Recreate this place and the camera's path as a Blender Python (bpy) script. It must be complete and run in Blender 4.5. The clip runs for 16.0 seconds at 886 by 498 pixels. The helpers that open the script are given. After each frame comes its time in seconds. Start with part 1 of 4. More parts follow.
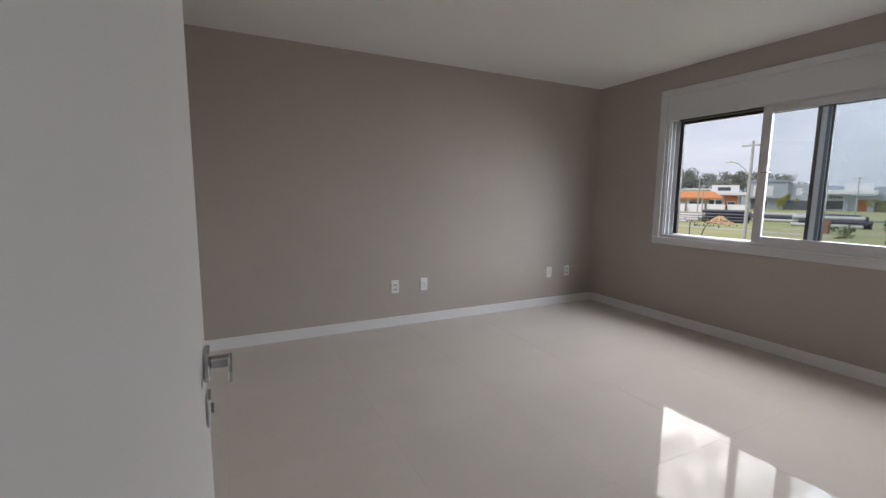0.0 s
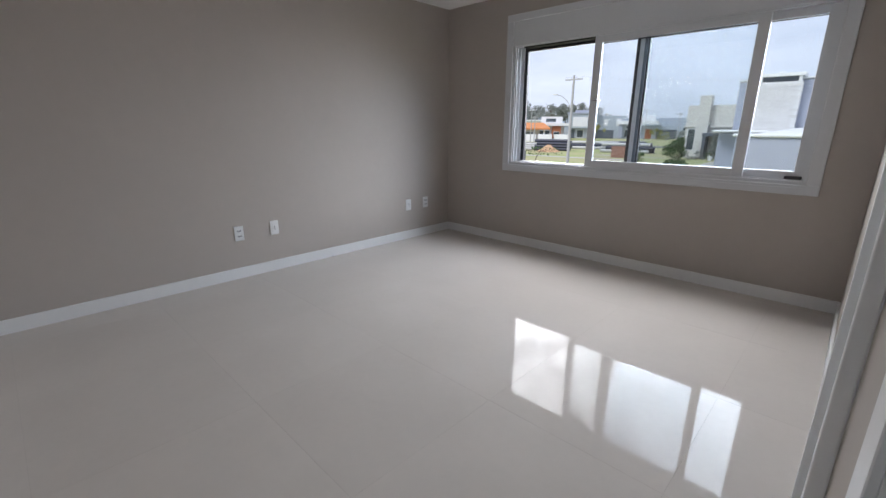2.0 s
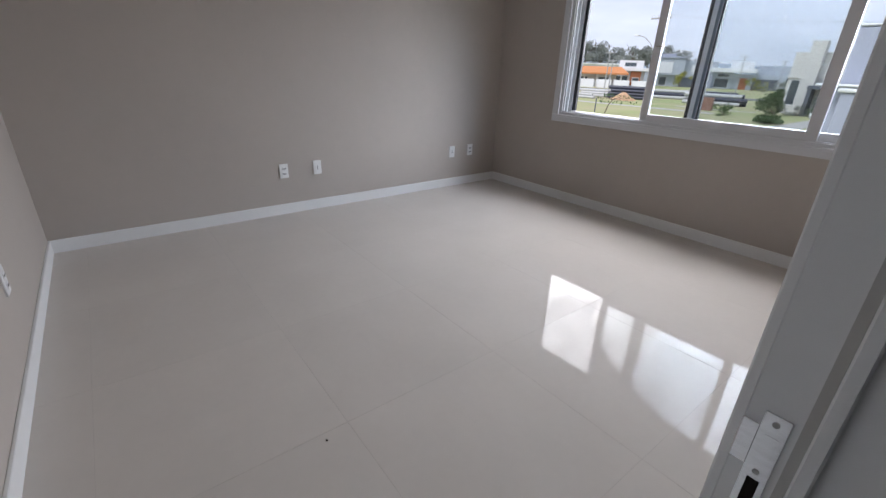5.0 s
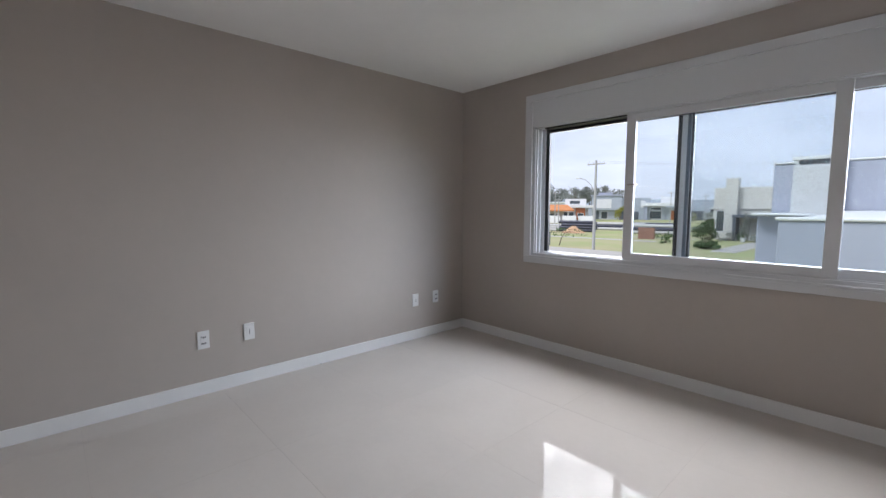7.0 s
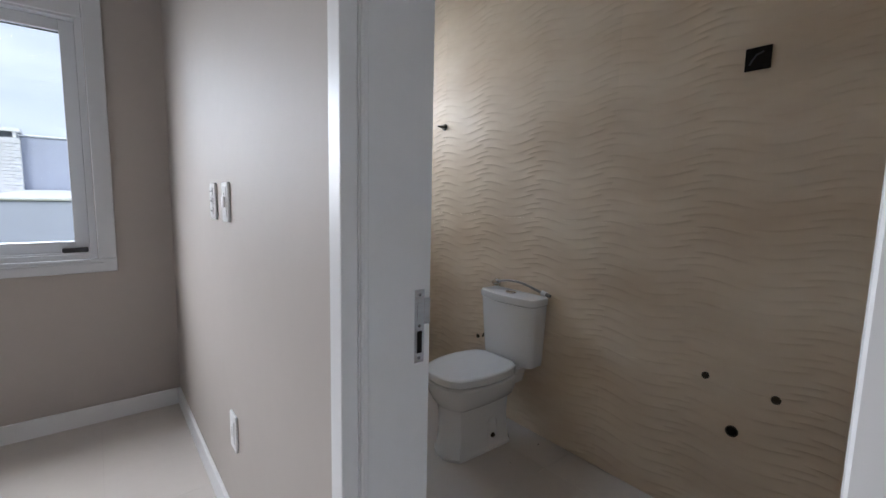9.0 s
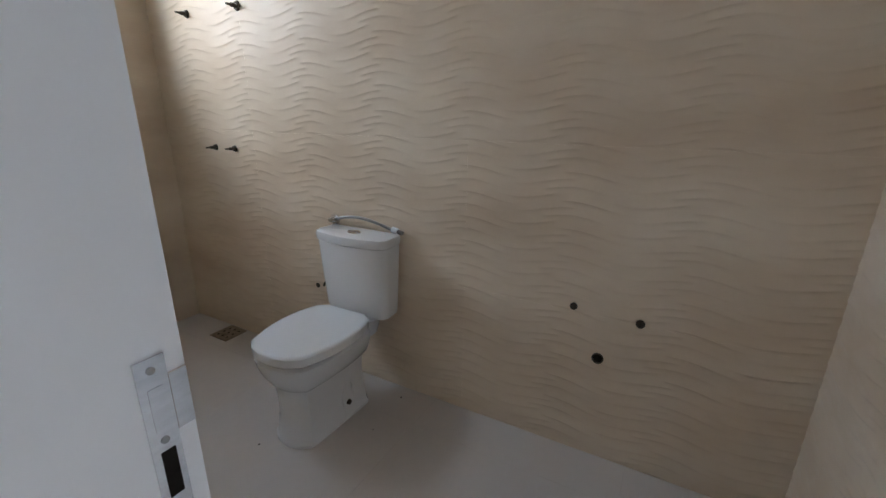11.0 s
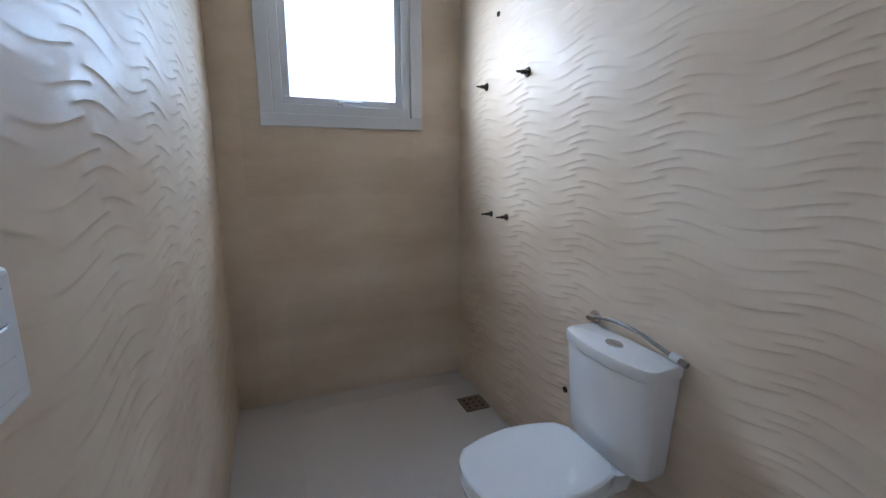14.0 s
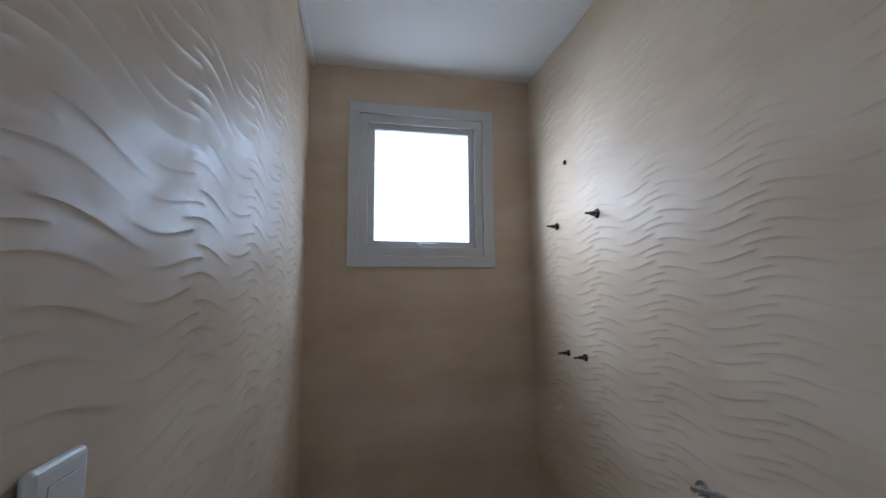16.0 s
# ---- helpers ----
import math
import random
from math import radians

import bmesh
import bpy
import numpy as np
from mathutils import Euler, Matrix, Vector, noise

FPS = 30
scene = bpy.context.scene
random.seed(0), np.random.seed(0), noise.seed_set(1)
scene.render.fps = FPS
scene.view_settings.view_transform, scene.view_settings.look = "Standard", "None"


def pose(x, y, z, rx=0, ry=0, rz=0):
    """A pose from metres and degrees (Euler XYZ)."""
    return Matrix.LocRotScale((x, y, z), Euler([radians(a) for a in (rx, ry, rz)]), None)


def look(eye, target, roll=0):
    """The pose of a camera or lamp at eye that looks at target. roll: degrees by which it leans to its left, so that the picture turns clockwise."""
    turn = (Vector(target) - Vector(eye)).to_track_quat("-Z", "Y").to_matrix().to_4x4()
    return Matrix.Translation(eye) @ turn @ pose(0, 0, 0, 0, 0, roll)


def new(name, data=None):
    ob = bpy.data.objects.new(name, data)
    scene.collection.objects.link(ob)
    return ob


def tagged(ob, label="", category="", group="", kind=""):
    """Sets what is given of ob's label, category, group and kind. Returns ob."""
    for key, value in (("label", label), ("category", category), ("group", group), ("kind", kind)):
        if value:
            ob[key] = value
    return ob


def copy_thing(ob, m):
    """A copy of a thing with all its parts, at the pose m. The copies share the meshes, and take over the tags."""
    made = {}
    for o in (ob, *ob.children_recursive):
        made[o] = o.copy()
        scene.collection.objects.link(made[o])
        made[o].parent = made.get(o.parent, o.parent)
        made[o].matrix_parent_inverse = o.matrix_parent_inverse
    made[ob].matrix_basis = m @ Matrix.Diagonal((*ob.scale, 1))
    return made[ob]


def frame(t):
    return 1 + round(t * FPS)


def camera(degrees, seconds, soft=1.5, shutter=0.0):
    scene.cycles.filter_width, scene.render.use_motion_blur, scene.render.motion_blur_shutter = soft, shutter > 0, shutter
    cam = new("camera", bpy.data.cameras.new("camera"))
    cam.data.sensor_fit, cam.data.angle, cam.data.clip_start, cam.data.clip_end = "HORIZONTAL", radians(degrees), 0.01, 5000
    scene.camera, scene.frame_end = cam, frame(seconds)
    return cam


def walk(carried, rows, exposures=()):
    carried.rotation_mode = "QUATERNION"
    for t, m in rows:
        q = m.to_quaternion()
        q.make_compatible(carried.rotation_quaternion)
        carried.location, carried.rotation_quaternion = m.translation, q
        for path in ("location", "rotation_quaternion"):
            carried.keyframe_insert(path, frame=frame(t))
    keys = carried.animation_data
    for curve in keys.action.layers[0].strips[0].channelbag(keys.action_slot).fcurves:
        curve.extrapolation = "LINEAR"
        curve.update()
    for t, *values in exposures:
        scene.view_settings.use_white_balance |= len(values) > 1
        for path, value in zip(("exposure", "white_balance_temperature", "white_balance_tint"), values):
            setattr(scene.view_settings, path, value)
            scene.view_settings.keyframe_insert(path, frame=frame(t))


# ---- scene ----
cam = camera(92.0, 16.0)
PATH = [
    (0, (0.109, -4.268, 1.388), (-1.664, -3.381, 1.13), 0.5),
    (0.5, (0.069, -4.252, 1.403), (-1.499, -3.039, 1.139), 0.4),
    (1, (0.001, -4.204, 1.428), (-1.421, -2.824, 1.155), 0.6),
    (1.5, (-0.081, -4.211, 1.406), (-1.45, -2.783, 1.115), 0.3),
    (2, (-0.084, -4.183, 1.352), (-1.418, -2.799, 0.801), 0.1),
    (2.5, (-0.146, -4.239, 1.313), (-1.412, -2.894, 0.547), 0.8),
    (3, (-0.128, -4.243, 1.276), (-1.393, -2.974, 0.388), 1.8),
    (3.2, (-0.117, -4.246, 1.272), (-1.387, -3.014, 0.339), 1.9),
    (5.3, (0.076, -4.008, 1.394), (-1.44, -2.898, 0.709), 1.1),
    (5.5, (0.063, -3.989, 1.363), (-1.509, -2.857, 0.868), 0.4),
    (6, (-0.101, -3.874, 1.376), (-1.732, -2.744, 1.123), -0.2),
    (6.5, (-0.306, -3.749, 1.372), (-1.956, -2.637, 1.172), -0.4),
    (7, (-0.496, -3.556, 1.402), (-1.961, -2.208, 1.212), 0.0),
    (7.5, (-0.599, -3.46, 1.396), (-1.422, -1.644, 1.243), 0.9),
    (8, (-0.632, -3.341, 1.353), (-0.609, -1.345, 1.23), 0.9),
    (8.5, (-0.496, -3.133, 1.304), (0.212, -1.267, 1.181), 1.1),
    (9, (-0.351, -2.997, 1.291), (0.902, -1.455, 1.062), 1.2),
    (9.5, (-0.243, -2.837, 1.263), (1.351, -1.694, 0.871), 1.4),
    (9.7, (-0.209, -2.807, 1.249), (1.442, -1.789, 0.764), 1.2),
    (11.8, (0.124, -2.572, 1.32), (1.782, -1.644, 0.697), 0.3),
    (12, (0.162, -2.547, 1.323), (1.79, -1.54, 0.744), 0.2),
    (12.5, (0.249, -2.499, 1.338), (1.739, -1.263, 0.835), 0.3),
    (13, (0.327, -2.465, 1.35), (1.61, -1.002, 0.888), 0.4),
    (13.5, (0.371, -2.45, 1.363), (1.38, -0.779, 0.926), 0.3),
    (14, (0.399, -2.446, 1.358), (1.13, -0.623, 0.981), 0.1),
    (14.5, (0.399, -2.44, 1.379), (0.943, -0.534, 1.112), -0.1),
    (15, (0.401, -2.44, 1.412), (0.856, -0.495, 1.328), -0.0),
    (15.5, (0.42, -2.452, 1.425), (0.834, -0.497, 1.512), -0.1),
    (16, (0.432, -2.453, 1.419), (0.828, -0.503, 1.621), -0.3),
]
walk(cam, [(t, look(eye, target, roll)) for t, eye, target, roll in PATH],
     [(0, -0.22, 6650, 13), (1.5, -0.05, 6300, 11), (2.5, -0.02, 6200, 12), (5.5, 0.0, 6250, 13), (7.0, 0.0, 6200, 12), (8.0, -0.1, 6050, 9), (8.5, -0.1, 5950, 10), (9.0, 0.2, 6050, 12), (9.5, 0.58, 6150, 12), (12.0, 0.68, 5650, 10), (13.0, 0.8, 5400, 10), (14.5, 0.72, 5200, 11), (16.0, 0.16, 5450, 12)])

# ---------------- world, sun, added sky lamps -------------
world = bpy.data.worlds.new("overcast_sky")
scene.world = world
world.use_nodes = True
wn, wl = world.node_tree.nodes, world.node_tree.links
wback = wn["Background"]
sky = wn.new("ShaderNodeTexSky")
sky.sky_type, sky.sun_disc = "NISHITA", False
sky.sun_elevation, sky.sun_rotation = radians(48), radians(200)
wcoord = wn.new("ShaderNodeTexCoord")
wmap = wn.new("ShaderNodeMapping")
wmap.inputs["Scale"].default_value = (1.0, 1.0, 3.2)
wnoise = wn.new("ShaderNodeTexNoise")
wnoise.inputs["Scale"].default_value = 2.0
wnoise.inputs["Detail"].default_value = 6.0
wnoise.inputs["Roughness"].default_value = 0.55
wramp = wn.new("ShaderNodeValToRGB")
wramp.color_ramp.elements[0].position, wramp.color_ramp.elements[1].position = 0.34, 0.66
wramp.color_ramp.elements[0].color = (6.1, 6.7, 8.1, 1)
wramp.color_ramp.elements[1].color = (9.0, 9.4, 10.7, 1)
wmix = wn.new("ShaderNodeMix")
wmix.data_type = "RGBA"
wmix.inputs["Factor"].default_value = 0.86
wl.new(wcoord.outputs["Generated"], wmap.inputs["Vector"])
wl.new(wmap.outputs["Vector"], wnoise.inputs["Vector"])
wl.new(wnoise.outputs["Fac"], wramp.inputs["Fac"])
wl.new(sky.outputs["Color"], wmix.inputs["A"])
wl.new(wramp.outputs["Color"], wmix.inputs["B"])
wl.new(wmix.outputs["Result"], wback.inputs["Color"])
wback.inputs["Strength"].default_value = 0.12

sun = new("sun", bpy.data.lights.new("sun", "SUN"))
sun.data.energy, sun.data.angle, sun.data.color = 2.8, radians(20), (1, 0.96, 0.9)
sun.matrix_world = look((-20, -40, 50), (0, 0, 0))


def sky_boost_lamp(name, x0, x1, z0, z1, y, tilt, watts, colour, cloud=0.0):
    """An added lamp outside a window that strengthens the sky's light; its top leans outwards by tilt degrees; cloud:
    contrast of a cloud pattern for its reflection in the floor.
    """
    lamp = new(name, bpy.data.lights.new(name, "AREA"))
    lamp.data.shape, lamp.data.size, lamp.data.size_y = "RECTANGLE", x1 - x0, z1 - z0
    lamp.data.energy, lamp.data.color = watts, colour
    c = Vector(((x0 + x1) / 2, y + (z1 - z0) / 2 * math.sin(radians(tilt)), (z0 + z1) / 2))
    lamp.matrix_world = look(c, c + Vector((0, -math.cos(radians(tilt)), -math.sin(radians(tilt)))))
    if cloud:
        lamp.data.use_nodes = True
        n, l = lamp.data.node_tree.nodes, lamp.data.node_tree.links
        spot = n.new("ShaderNodeNewGeometry")
        puff = n.new("ShaderNodeTexNoise")
        puff.inputs["Scale"].default_value, puff.inputs["Detail"].default_value = 2.6, 7
        puff.inputs["Roughness"].default_value = 0.6
        grey = n.new("ShaderNodeMapRange")
        grey.inputs["From Min"].default_value, grey.inputs["From Max"].default_value = 0.36, 0.64
        grey.inputs["To Min"].default_value, grey.inputs["To Max"].default_value = 1 - cloud, 1 + cloud
        l.new(spot.outputs["Position"], puff.inputs["Vector"])
        l.new(puff.outputs["Fac"], grey.inputs["Value"])
        l.new(grey.outputs["Result"], n["Emission"].inputs["Strength"])
    return lamp


# unseen lamps beyond the windows, brighter than the visible sky
sky_boost_lamp("sky_boost_bedroom", -4.3, 0.1, 1.175, 4.575, 0.80, 27, 525, (1.0, 0.98, 0.965), 0.45)
sky_boost_lamp("sky_boost_bathroom", -2.40, 4.60, 1.50, 4.50, 1.0, 45, 480, (0.62, 0.80, 1.0))


# ---------------- materials ----------------
def material(name, colour, rough=0.5, metal=0.0, spec=0.5, vary=0.06, scale=6.0, bump=0.0, bump_scale=60.0, island=0.0, coat=0.0, stain=None, stretch=(1, 1, 1), rough_vary=0.0, across=False, haze=0.0, grain=0.35):
    """across: the grain runs on over all pieces; haze: patches of dull film on a glossy face."""
    m = bpy.data.materials.new(name)
    m.use_nodes = True
    n, l = m.node_tree.nodes, m.node_tree.links
    b = n["Principled BSDF"]
    b.inputs["Roughness"].default_value, b.inputs["Metallic"].default_value = rough, metal
    b.inputs["Specular IOR Level"].default_value = spec
    b.inputs["Coat Weight"].default_value = coat
    b.inputs["Coat Roughness"].default_value = 0.06
    co = n.new("ShaderNodeTexCoord")
    mp = n.new("ShaderNodeMapping")
    mp.inputs["Scale"].default_value = stretch
    l.new(n.new("ShaderNodeNewGeometry").outputs["Position"] if across else co.outputs["Object"], mp.inputs["Vector"])
    big = n.new("ShaderNodeTexNoise")
    big.inputs["Scale"].default_value, big.inputs["Detail"].default_value = scale, 5
    fine = n.new("ShaderNodeTexNoise")
    fine.inputs["Scale"].default_value, fine.inputs["Detail"].default_value = scale * 11, 3
    l.new(mp.outputs["Vector"], big.inputs["Vector"])
    l.new(mp.outputs["Vector"], fine.inputs["Vector"])
    add = n.new("ShaderNodeMath")
    add.operation = "MULTIPLY_ADD"
    add.inputs[1].default_value = grain
    l.new(fine.outputs["Fac"], add.inputs[0])
    l.new(big.outputs["Fac"], add.inputs[2])
    ramp = n.new("ShaderNodeValToRGB")
    ramp.color_ramp.elements[0].position, ramp.color_ramp.elements[1].position = 0.275 + grain / 2, 0.725 + grain / 2
    low = stain or tuple(c * (1 - vary) for c in colour)
    ramp.color_ramp.elements[0].color = (*low, 1)
    ramp.color_ramp.elements[1].color = (*(min(1, c * (1 + vary)) for c in colour), 1)
    l.new(add.outputs[0], ramp.inputs["Fac"])
    out = ramp.outputs["Color"]
    if island:
        info = n.new("ShaderNodeObjectInfo")
        hsv = n.new("ShaderNodeHueSaturation")
        mr = n.new("ShaderNodeMapRange")
        mr.inputs["To Min"].default_value, mr.inputs["To Max"].default_value = 1 - island, 1 + island
        l.new(info.outputs["Random"], mr.inputs["Value"])
        l.new(mr.outputs["Result"], hsv.inputs["Value"])
        l.new(out, hsv.inputs["Color"])
        out = hsv.outputs["Color"]
    l.new(out, b.inputs["Base Color"])
    if rough_vary:
        rr = n.new("ShaderNodeMapRange")
        rr.inputs["From Min"].default_value, rr.inputs["From Max"].default_value = 0.35, 0.65
        rr.inputs["To Min"].default_value, rr.inputs["To Max"].default_value = rough - rough_vary, rough + rough_vary
        l.new(big.outputs["Fac"], rr.inputs["Value"])
        l.new(rr.outputs["Result"], b.inputs["Roughness"])
    if haze:
        film = n.new("ShaderNodeTexNoise")
        film.inputs["Scale"].default_value, film.inputs["Detail"].default_value = 5.0, 8
        film.inputs["Roughness"].default_value, film.inputs["Distortion"].default_value = 0.68, 0.6
        fr = n.new("ShaderNodeMapRange")
        fr.inputs["From Min"].default_value, fr.inputs["From Max"].default_value = 0.45, 0.57
        fr.inputs["To Min"].default_value, fr.inputs["To Max"].default_value = rough, rough + haze
        l.new(mp.outputs["Vector"], film.inputs["Vector"])
        l.new(film.outputs["Fac"], fr.inputs["Value"])
        l.new(fr.outputs["Result"], b.inputs["Roughness"])
    if bump:
        bt = n.new("ShaderNodeTexNoise")
        bt.inputs["Scale"].default_value, bt.inputs["Detail"].default_value = bump_scale, 4
        l.new(mp.outputs["Vector"], bt.inputs["Vector"])
        bp = n.new("ShaderNodeBump")
        bp.inputs["Strength"].default_value, bp.inputs["Distance"].default_value = bump, 0.002
        l.new(bt.outputs["Fac"], bp.inputs["Height"])
        l.new(bp.outputs["Normal"], b.inputs["Normal"])
    return m


def clear_glass(name, tint, gloss=0.02):
    m = bpy.data.materials.new(name)
    m.use_nodes = True
    n, l = m.node_tree.nodes, m.node_tree.links
    n.remove(n["Principled BSDF"])
    clear = n.new("ShaderNodeBsdfTransparent")
    clear.inputs["Color"].default_value = (*tint, 1)
    shine = n.new("ShaderNodeBsdfGlossy")
    shine.inputs["Roughness"].default_value = gloss
    fres = n.new("ShaderNodeFresnel")
    fres.inputs["IOR"].default_value = 1.5
    mix = n.new("ShaderNodeMixShader")
    l.new(fres.outputs["Fac"], mix.inputs["Fac"])
    l.new(clear.outputs["BSDF"], mix.inputs[1])
    l.new(shine.outputs["BSDF"], mix.inputs[2])
    l.new(mix.outputs["Shader"], n["Material Output"].inputs["Surface"])
    return m


PAINT = material("greige_wall_paint", (0.462, 0.417, 0.378), 0.6, spec=0.3, vary=0.03, scale=1.3, bump=0.12, bump_scale=140)
CEIL = material("white_ceiling_paint", (0.86, 0.86, 0.85), 0.75, spec=0.2, vary=0.02, scale=1.0, bump=0.1, bump_scale=120)
TRIM = material("white_lacquer", (0.80, 0.80, 0.80), 0.38, vary=0.02, scale=3, bump=0.05, bump_scale=40)
DOORWHITE = material("white_door_lacquer", (0.68, 0.69, 0.69), 0.32, vary=0.02, scale=2, bump=0.08, bump_scale=25, stretch=(1, 1, 0.2))
PORCELAIN = material("polished_porcelain_tile", (0.605, 0.56, 0.518), 0.03, spec=0.14, vary=0.03, scale=2.2, across=True, island=0.008, bump=0.006, bump_scale=5, rough_vary=0.008)
GROUT = material("pale_grout", (0.50, 0.46, 0.425), 0.85, vary=0.1, scale=20)
ALU = material("white_powder_coated_aluminium", (0.66, 0.67, 0.69), 0.3, vary=0.015, scale=4)
# gasket black, also laid on the outer stile as shade
RUBBER_SHADE = material("black_gasket_and_stile_shade", (0.012, 0.012, 0.016), 0.5, vary=0.1, scale=10)
# colour of the shaded part of the outer stile
STILE_SHADE = material("slate_grey_stile_shade", (0.10, 0.12, 0.145), 0.45, vary=0.08, scale=10)
GLASS = clear_glass("window_glass", (0.92, 0.945, 0.955))
PLASTIC = material("white_switch_plastic", (0.80, 0.80, 0.80), 0.28, vary=0.015, scale=9)
GROOVE_SHADE = material("shaded_plastic_groove", (0.30, 0.31, 0.33), 0.5, vary=0.05, scale=9)
# dark plastic, and the painted shade inside plate slots
SLOT = material("dark_plastic_and_slot_shade", (0.04, 0.04, 0.045), 0.5, vary=0.1, scale=12)
CHROME = material("brushed_chrome", (0.72, 0.72, 0.73), 0.2, metal=1.0, vary=0.08, scale=30, stretch=(1, 1, 6))
STEEL = material("dull_steel_screw", (0.30, 0.29, 0.28), 0.35, metal=1.0, vary=0.2, scale=60)
BRASS = material("tarnished_brass_fitting", (0.07, 0.058, 0.042), 0.45, metal=0.8, vary=0.3, scale=80)
CERAMIC = material("glazed_white_ceramic", (0.82, 0.82, 0.82), 0.06, spec=0.6, vary=0.01, scale=3, coat=0.4)
SEATPL = material("white_seat_plastic", (0.83, 0.84, 0.85), 0.14, vary=0.01, scale=4)
# near-black for painted shade in holes, for dirt and the black box
HOLE = material("dark_hole_shade_and_dirt", (0.016, 0.013, 0.011), 0.9, spec=0.1, vary=0.3, scale=50)
DRAINM = material("bronze_drain_grate", (0.30, 0.245, 0.185), 0.45, metal=0.7, vary=0.3, scale=40)
WAVE = material("cream_wave_tile", (0.745, 0.635, 0.495), 0.35, spec=0.15, vary=0.05, scale=1.5, island=0.03, bump=0.03, bump_scale=30, stain=(0.61, 0.48, 0.34), grain=0.08, stretch=(1, 1, 2.4), across=True, haze=0.20)
HALLP = material("hall_grey_paint", (0.50, 0.49, 0.47), 0.65, vary=0.03, scale=1.5)
GRASS = material("mown_grass_ground", (0.24, 0.29, 0.12), 0.95, spec=0.1, vary=0.25, scale=0.12, stain=(0.42, 0.37, 0.24), bump=0.5, bump_scale=3)
ASPHALT = material("grey_asphalt", (0.16, 0.16, 0.16), 0.9, vary=0.12, scale=0.6)
PAVE = material("pale_concrete_paving", (0.42, 0.40, 0.37), 0.85, vary=0.1, scale=0.8)
SAND = material("orange_sand", (0.52, 0.33, 0.20), 0.95, vary=0.12, scale=3, bump=0.4, bump_scale=12)
H_WHITE = material("white_house_render", (0.70, 0.71, 0.73), 0.8, vary=0.05, scale=0.5)
H_GREY = material("blue_grey_house_render", (0.40, 0.44, 0.50), 0.8, vary=0.05, scale=0.5)
H_LILAC = material("pale_lilac_grey_render", (0.36, 0.385, 0.47), 0.8, vary=0.04, scale=0.5)
H_CREAM = material("cream_house_render", (0.60, 0.585, 0.56), 0.8, vary=0.05, scale=0.6)
H_DARK = material("charcoal_house_render", (0.10, 0.115, 0.14), 0.8, vary=0.1, scale=0.6)
ROOFW = material("white_roof_sheet", (0.75, 0.76, 0.77), 0.5, vary=0.06, scale=0.7)
TERRA = material("orange_clay_roof", (0.56, 0.23, 0.09), 0.8, vary=0.15, scale=2)
WOOD = material("orange_brown_timber_cladding", (0.36, 0.13, 0.06), 0.6, vary=0.2, scale=3, stretch=(1, 1, 5))
DARKGLASS = material("dark_house_glass", (0.06, 0.075, 0.09), 0.08, spec=0.8, vary=0.1, scale=1)
PIPE_DARK = material("dark_blue_plastic_pipe", (0.035, 0.04, 0.065), 0.4, vary=0.15, scale=2)
PIPE_PALE = material("pale_grey_plastic_pipe", (0.48, 0.48, 0.48), 0.5, vary=0.1, scale=2)
BRICKRED = material("red_brown_brick", (0.27, 0.15, 0.115), 0.85, vary=0.2, scale=8, island=0.15)
BRICKWHITE = material("whitewashed_brick", (0.62, 0.62, 0.63), 0.8, vary=0.08, scale=9, island=0.06, bump=0.3, bump_scale=40)
CONCRETE = material("weathered_concrete_pole", (0.40, 0.40, 0.40), 0.85, vary=0.1, scale=3)
CABLE = material("black_cable", (0.05, 0.05, 0.06), 0.6, vary=0.1, scale=3)
BARK = material("grey_brown_bark", (0.13, 0.10, 0.075), 0.9, vary=0.2, scale=6)
# leaf colour paled to carry the haze of the distant tree line
LEAF = material("haze_paled_green_foliage", (0.25, 0.27, 0.25), 0.8, spec=0.2, vary=0.3, scale=1.2, island=0.25)
LEAFB = material("bright_green_foliage", (0.07, 0.12, 0.045), 0.8, spec=0.2, vary=0.35, scale=3, island=0.2)
LEAFY = material("yellow_green_foliage", (0.24, 0.24, 0.06), 0.8, spec=0.2, vary=0.3, scale=3, island=0.2)
# the blue haze of distance is put into the hill colour
HILLM = material("far_hill_in_haze_blue", (0.30, 0.35, 0.40), 1.0, spec=0.0, vary=0.12, scale=0.01)
BLACKPL = material("black_latch_plastic", (0.015, 0.015, 0.017), 0.35, vary=0.1, scale=30)


# pane of the bathroom window; a milky share is added for white glare
GLARE_PANE = bpy.data.materials.new("glass_whitened_for_glare")
GLARE_PANE.use_nodes = True
fn, fl = GLARE_PANE.node_tree.nodes, GLARE_PANE.node_tree.links
fn.remove(fn["Principled BSDF"])
fclear, fmilk, fmix = fn.new("ShaderNodeBsdfTransparent"), fn.new("ShaderNodeBsdfTranslucent"), fn.new("ShaderNodeMixShader")
fmilk.inputs["Color"].default_value = (0.95, 0.95, 0.95, 1)
fmix.inputs["Fac"].default_value = 0.28
fl.new(fclear.outputs["BSDF"], fmix.inputs[1])
fl.new(fmilk.outputs["BSDF"], fmix.inputs[2])
fl.new(fmix.outputs["Shader"], fn["Material Output"].inputs["Surface"])


# ---------------- mesh helpers ----------------
def box(bm, x0, x1, y0, y1, z0, z1, bevel=0.0, segments=1):
    made = bmesh.ops.create_cube(bm, size=1)["verts"]
    for v in made:
        v.co = Vector((x0 + (v.co.x + 0.5) * (x1 - x0), y0 + (v.co.y + 0.5) * (y1 - y0), z0 + (v.co.z + 0.5) * (z1 - z0)))
    if bevel:
        edges = list({e for v in made for e in v.link_edges})
        bmesh.ops.bevel(bm, geom=edges, offset=bevel, segments=segments, affect="EDGES", profile=0.5)
    return bm


def boxes(*rows, bevel=0.0, segments=1):
    bm = bmesh.new()
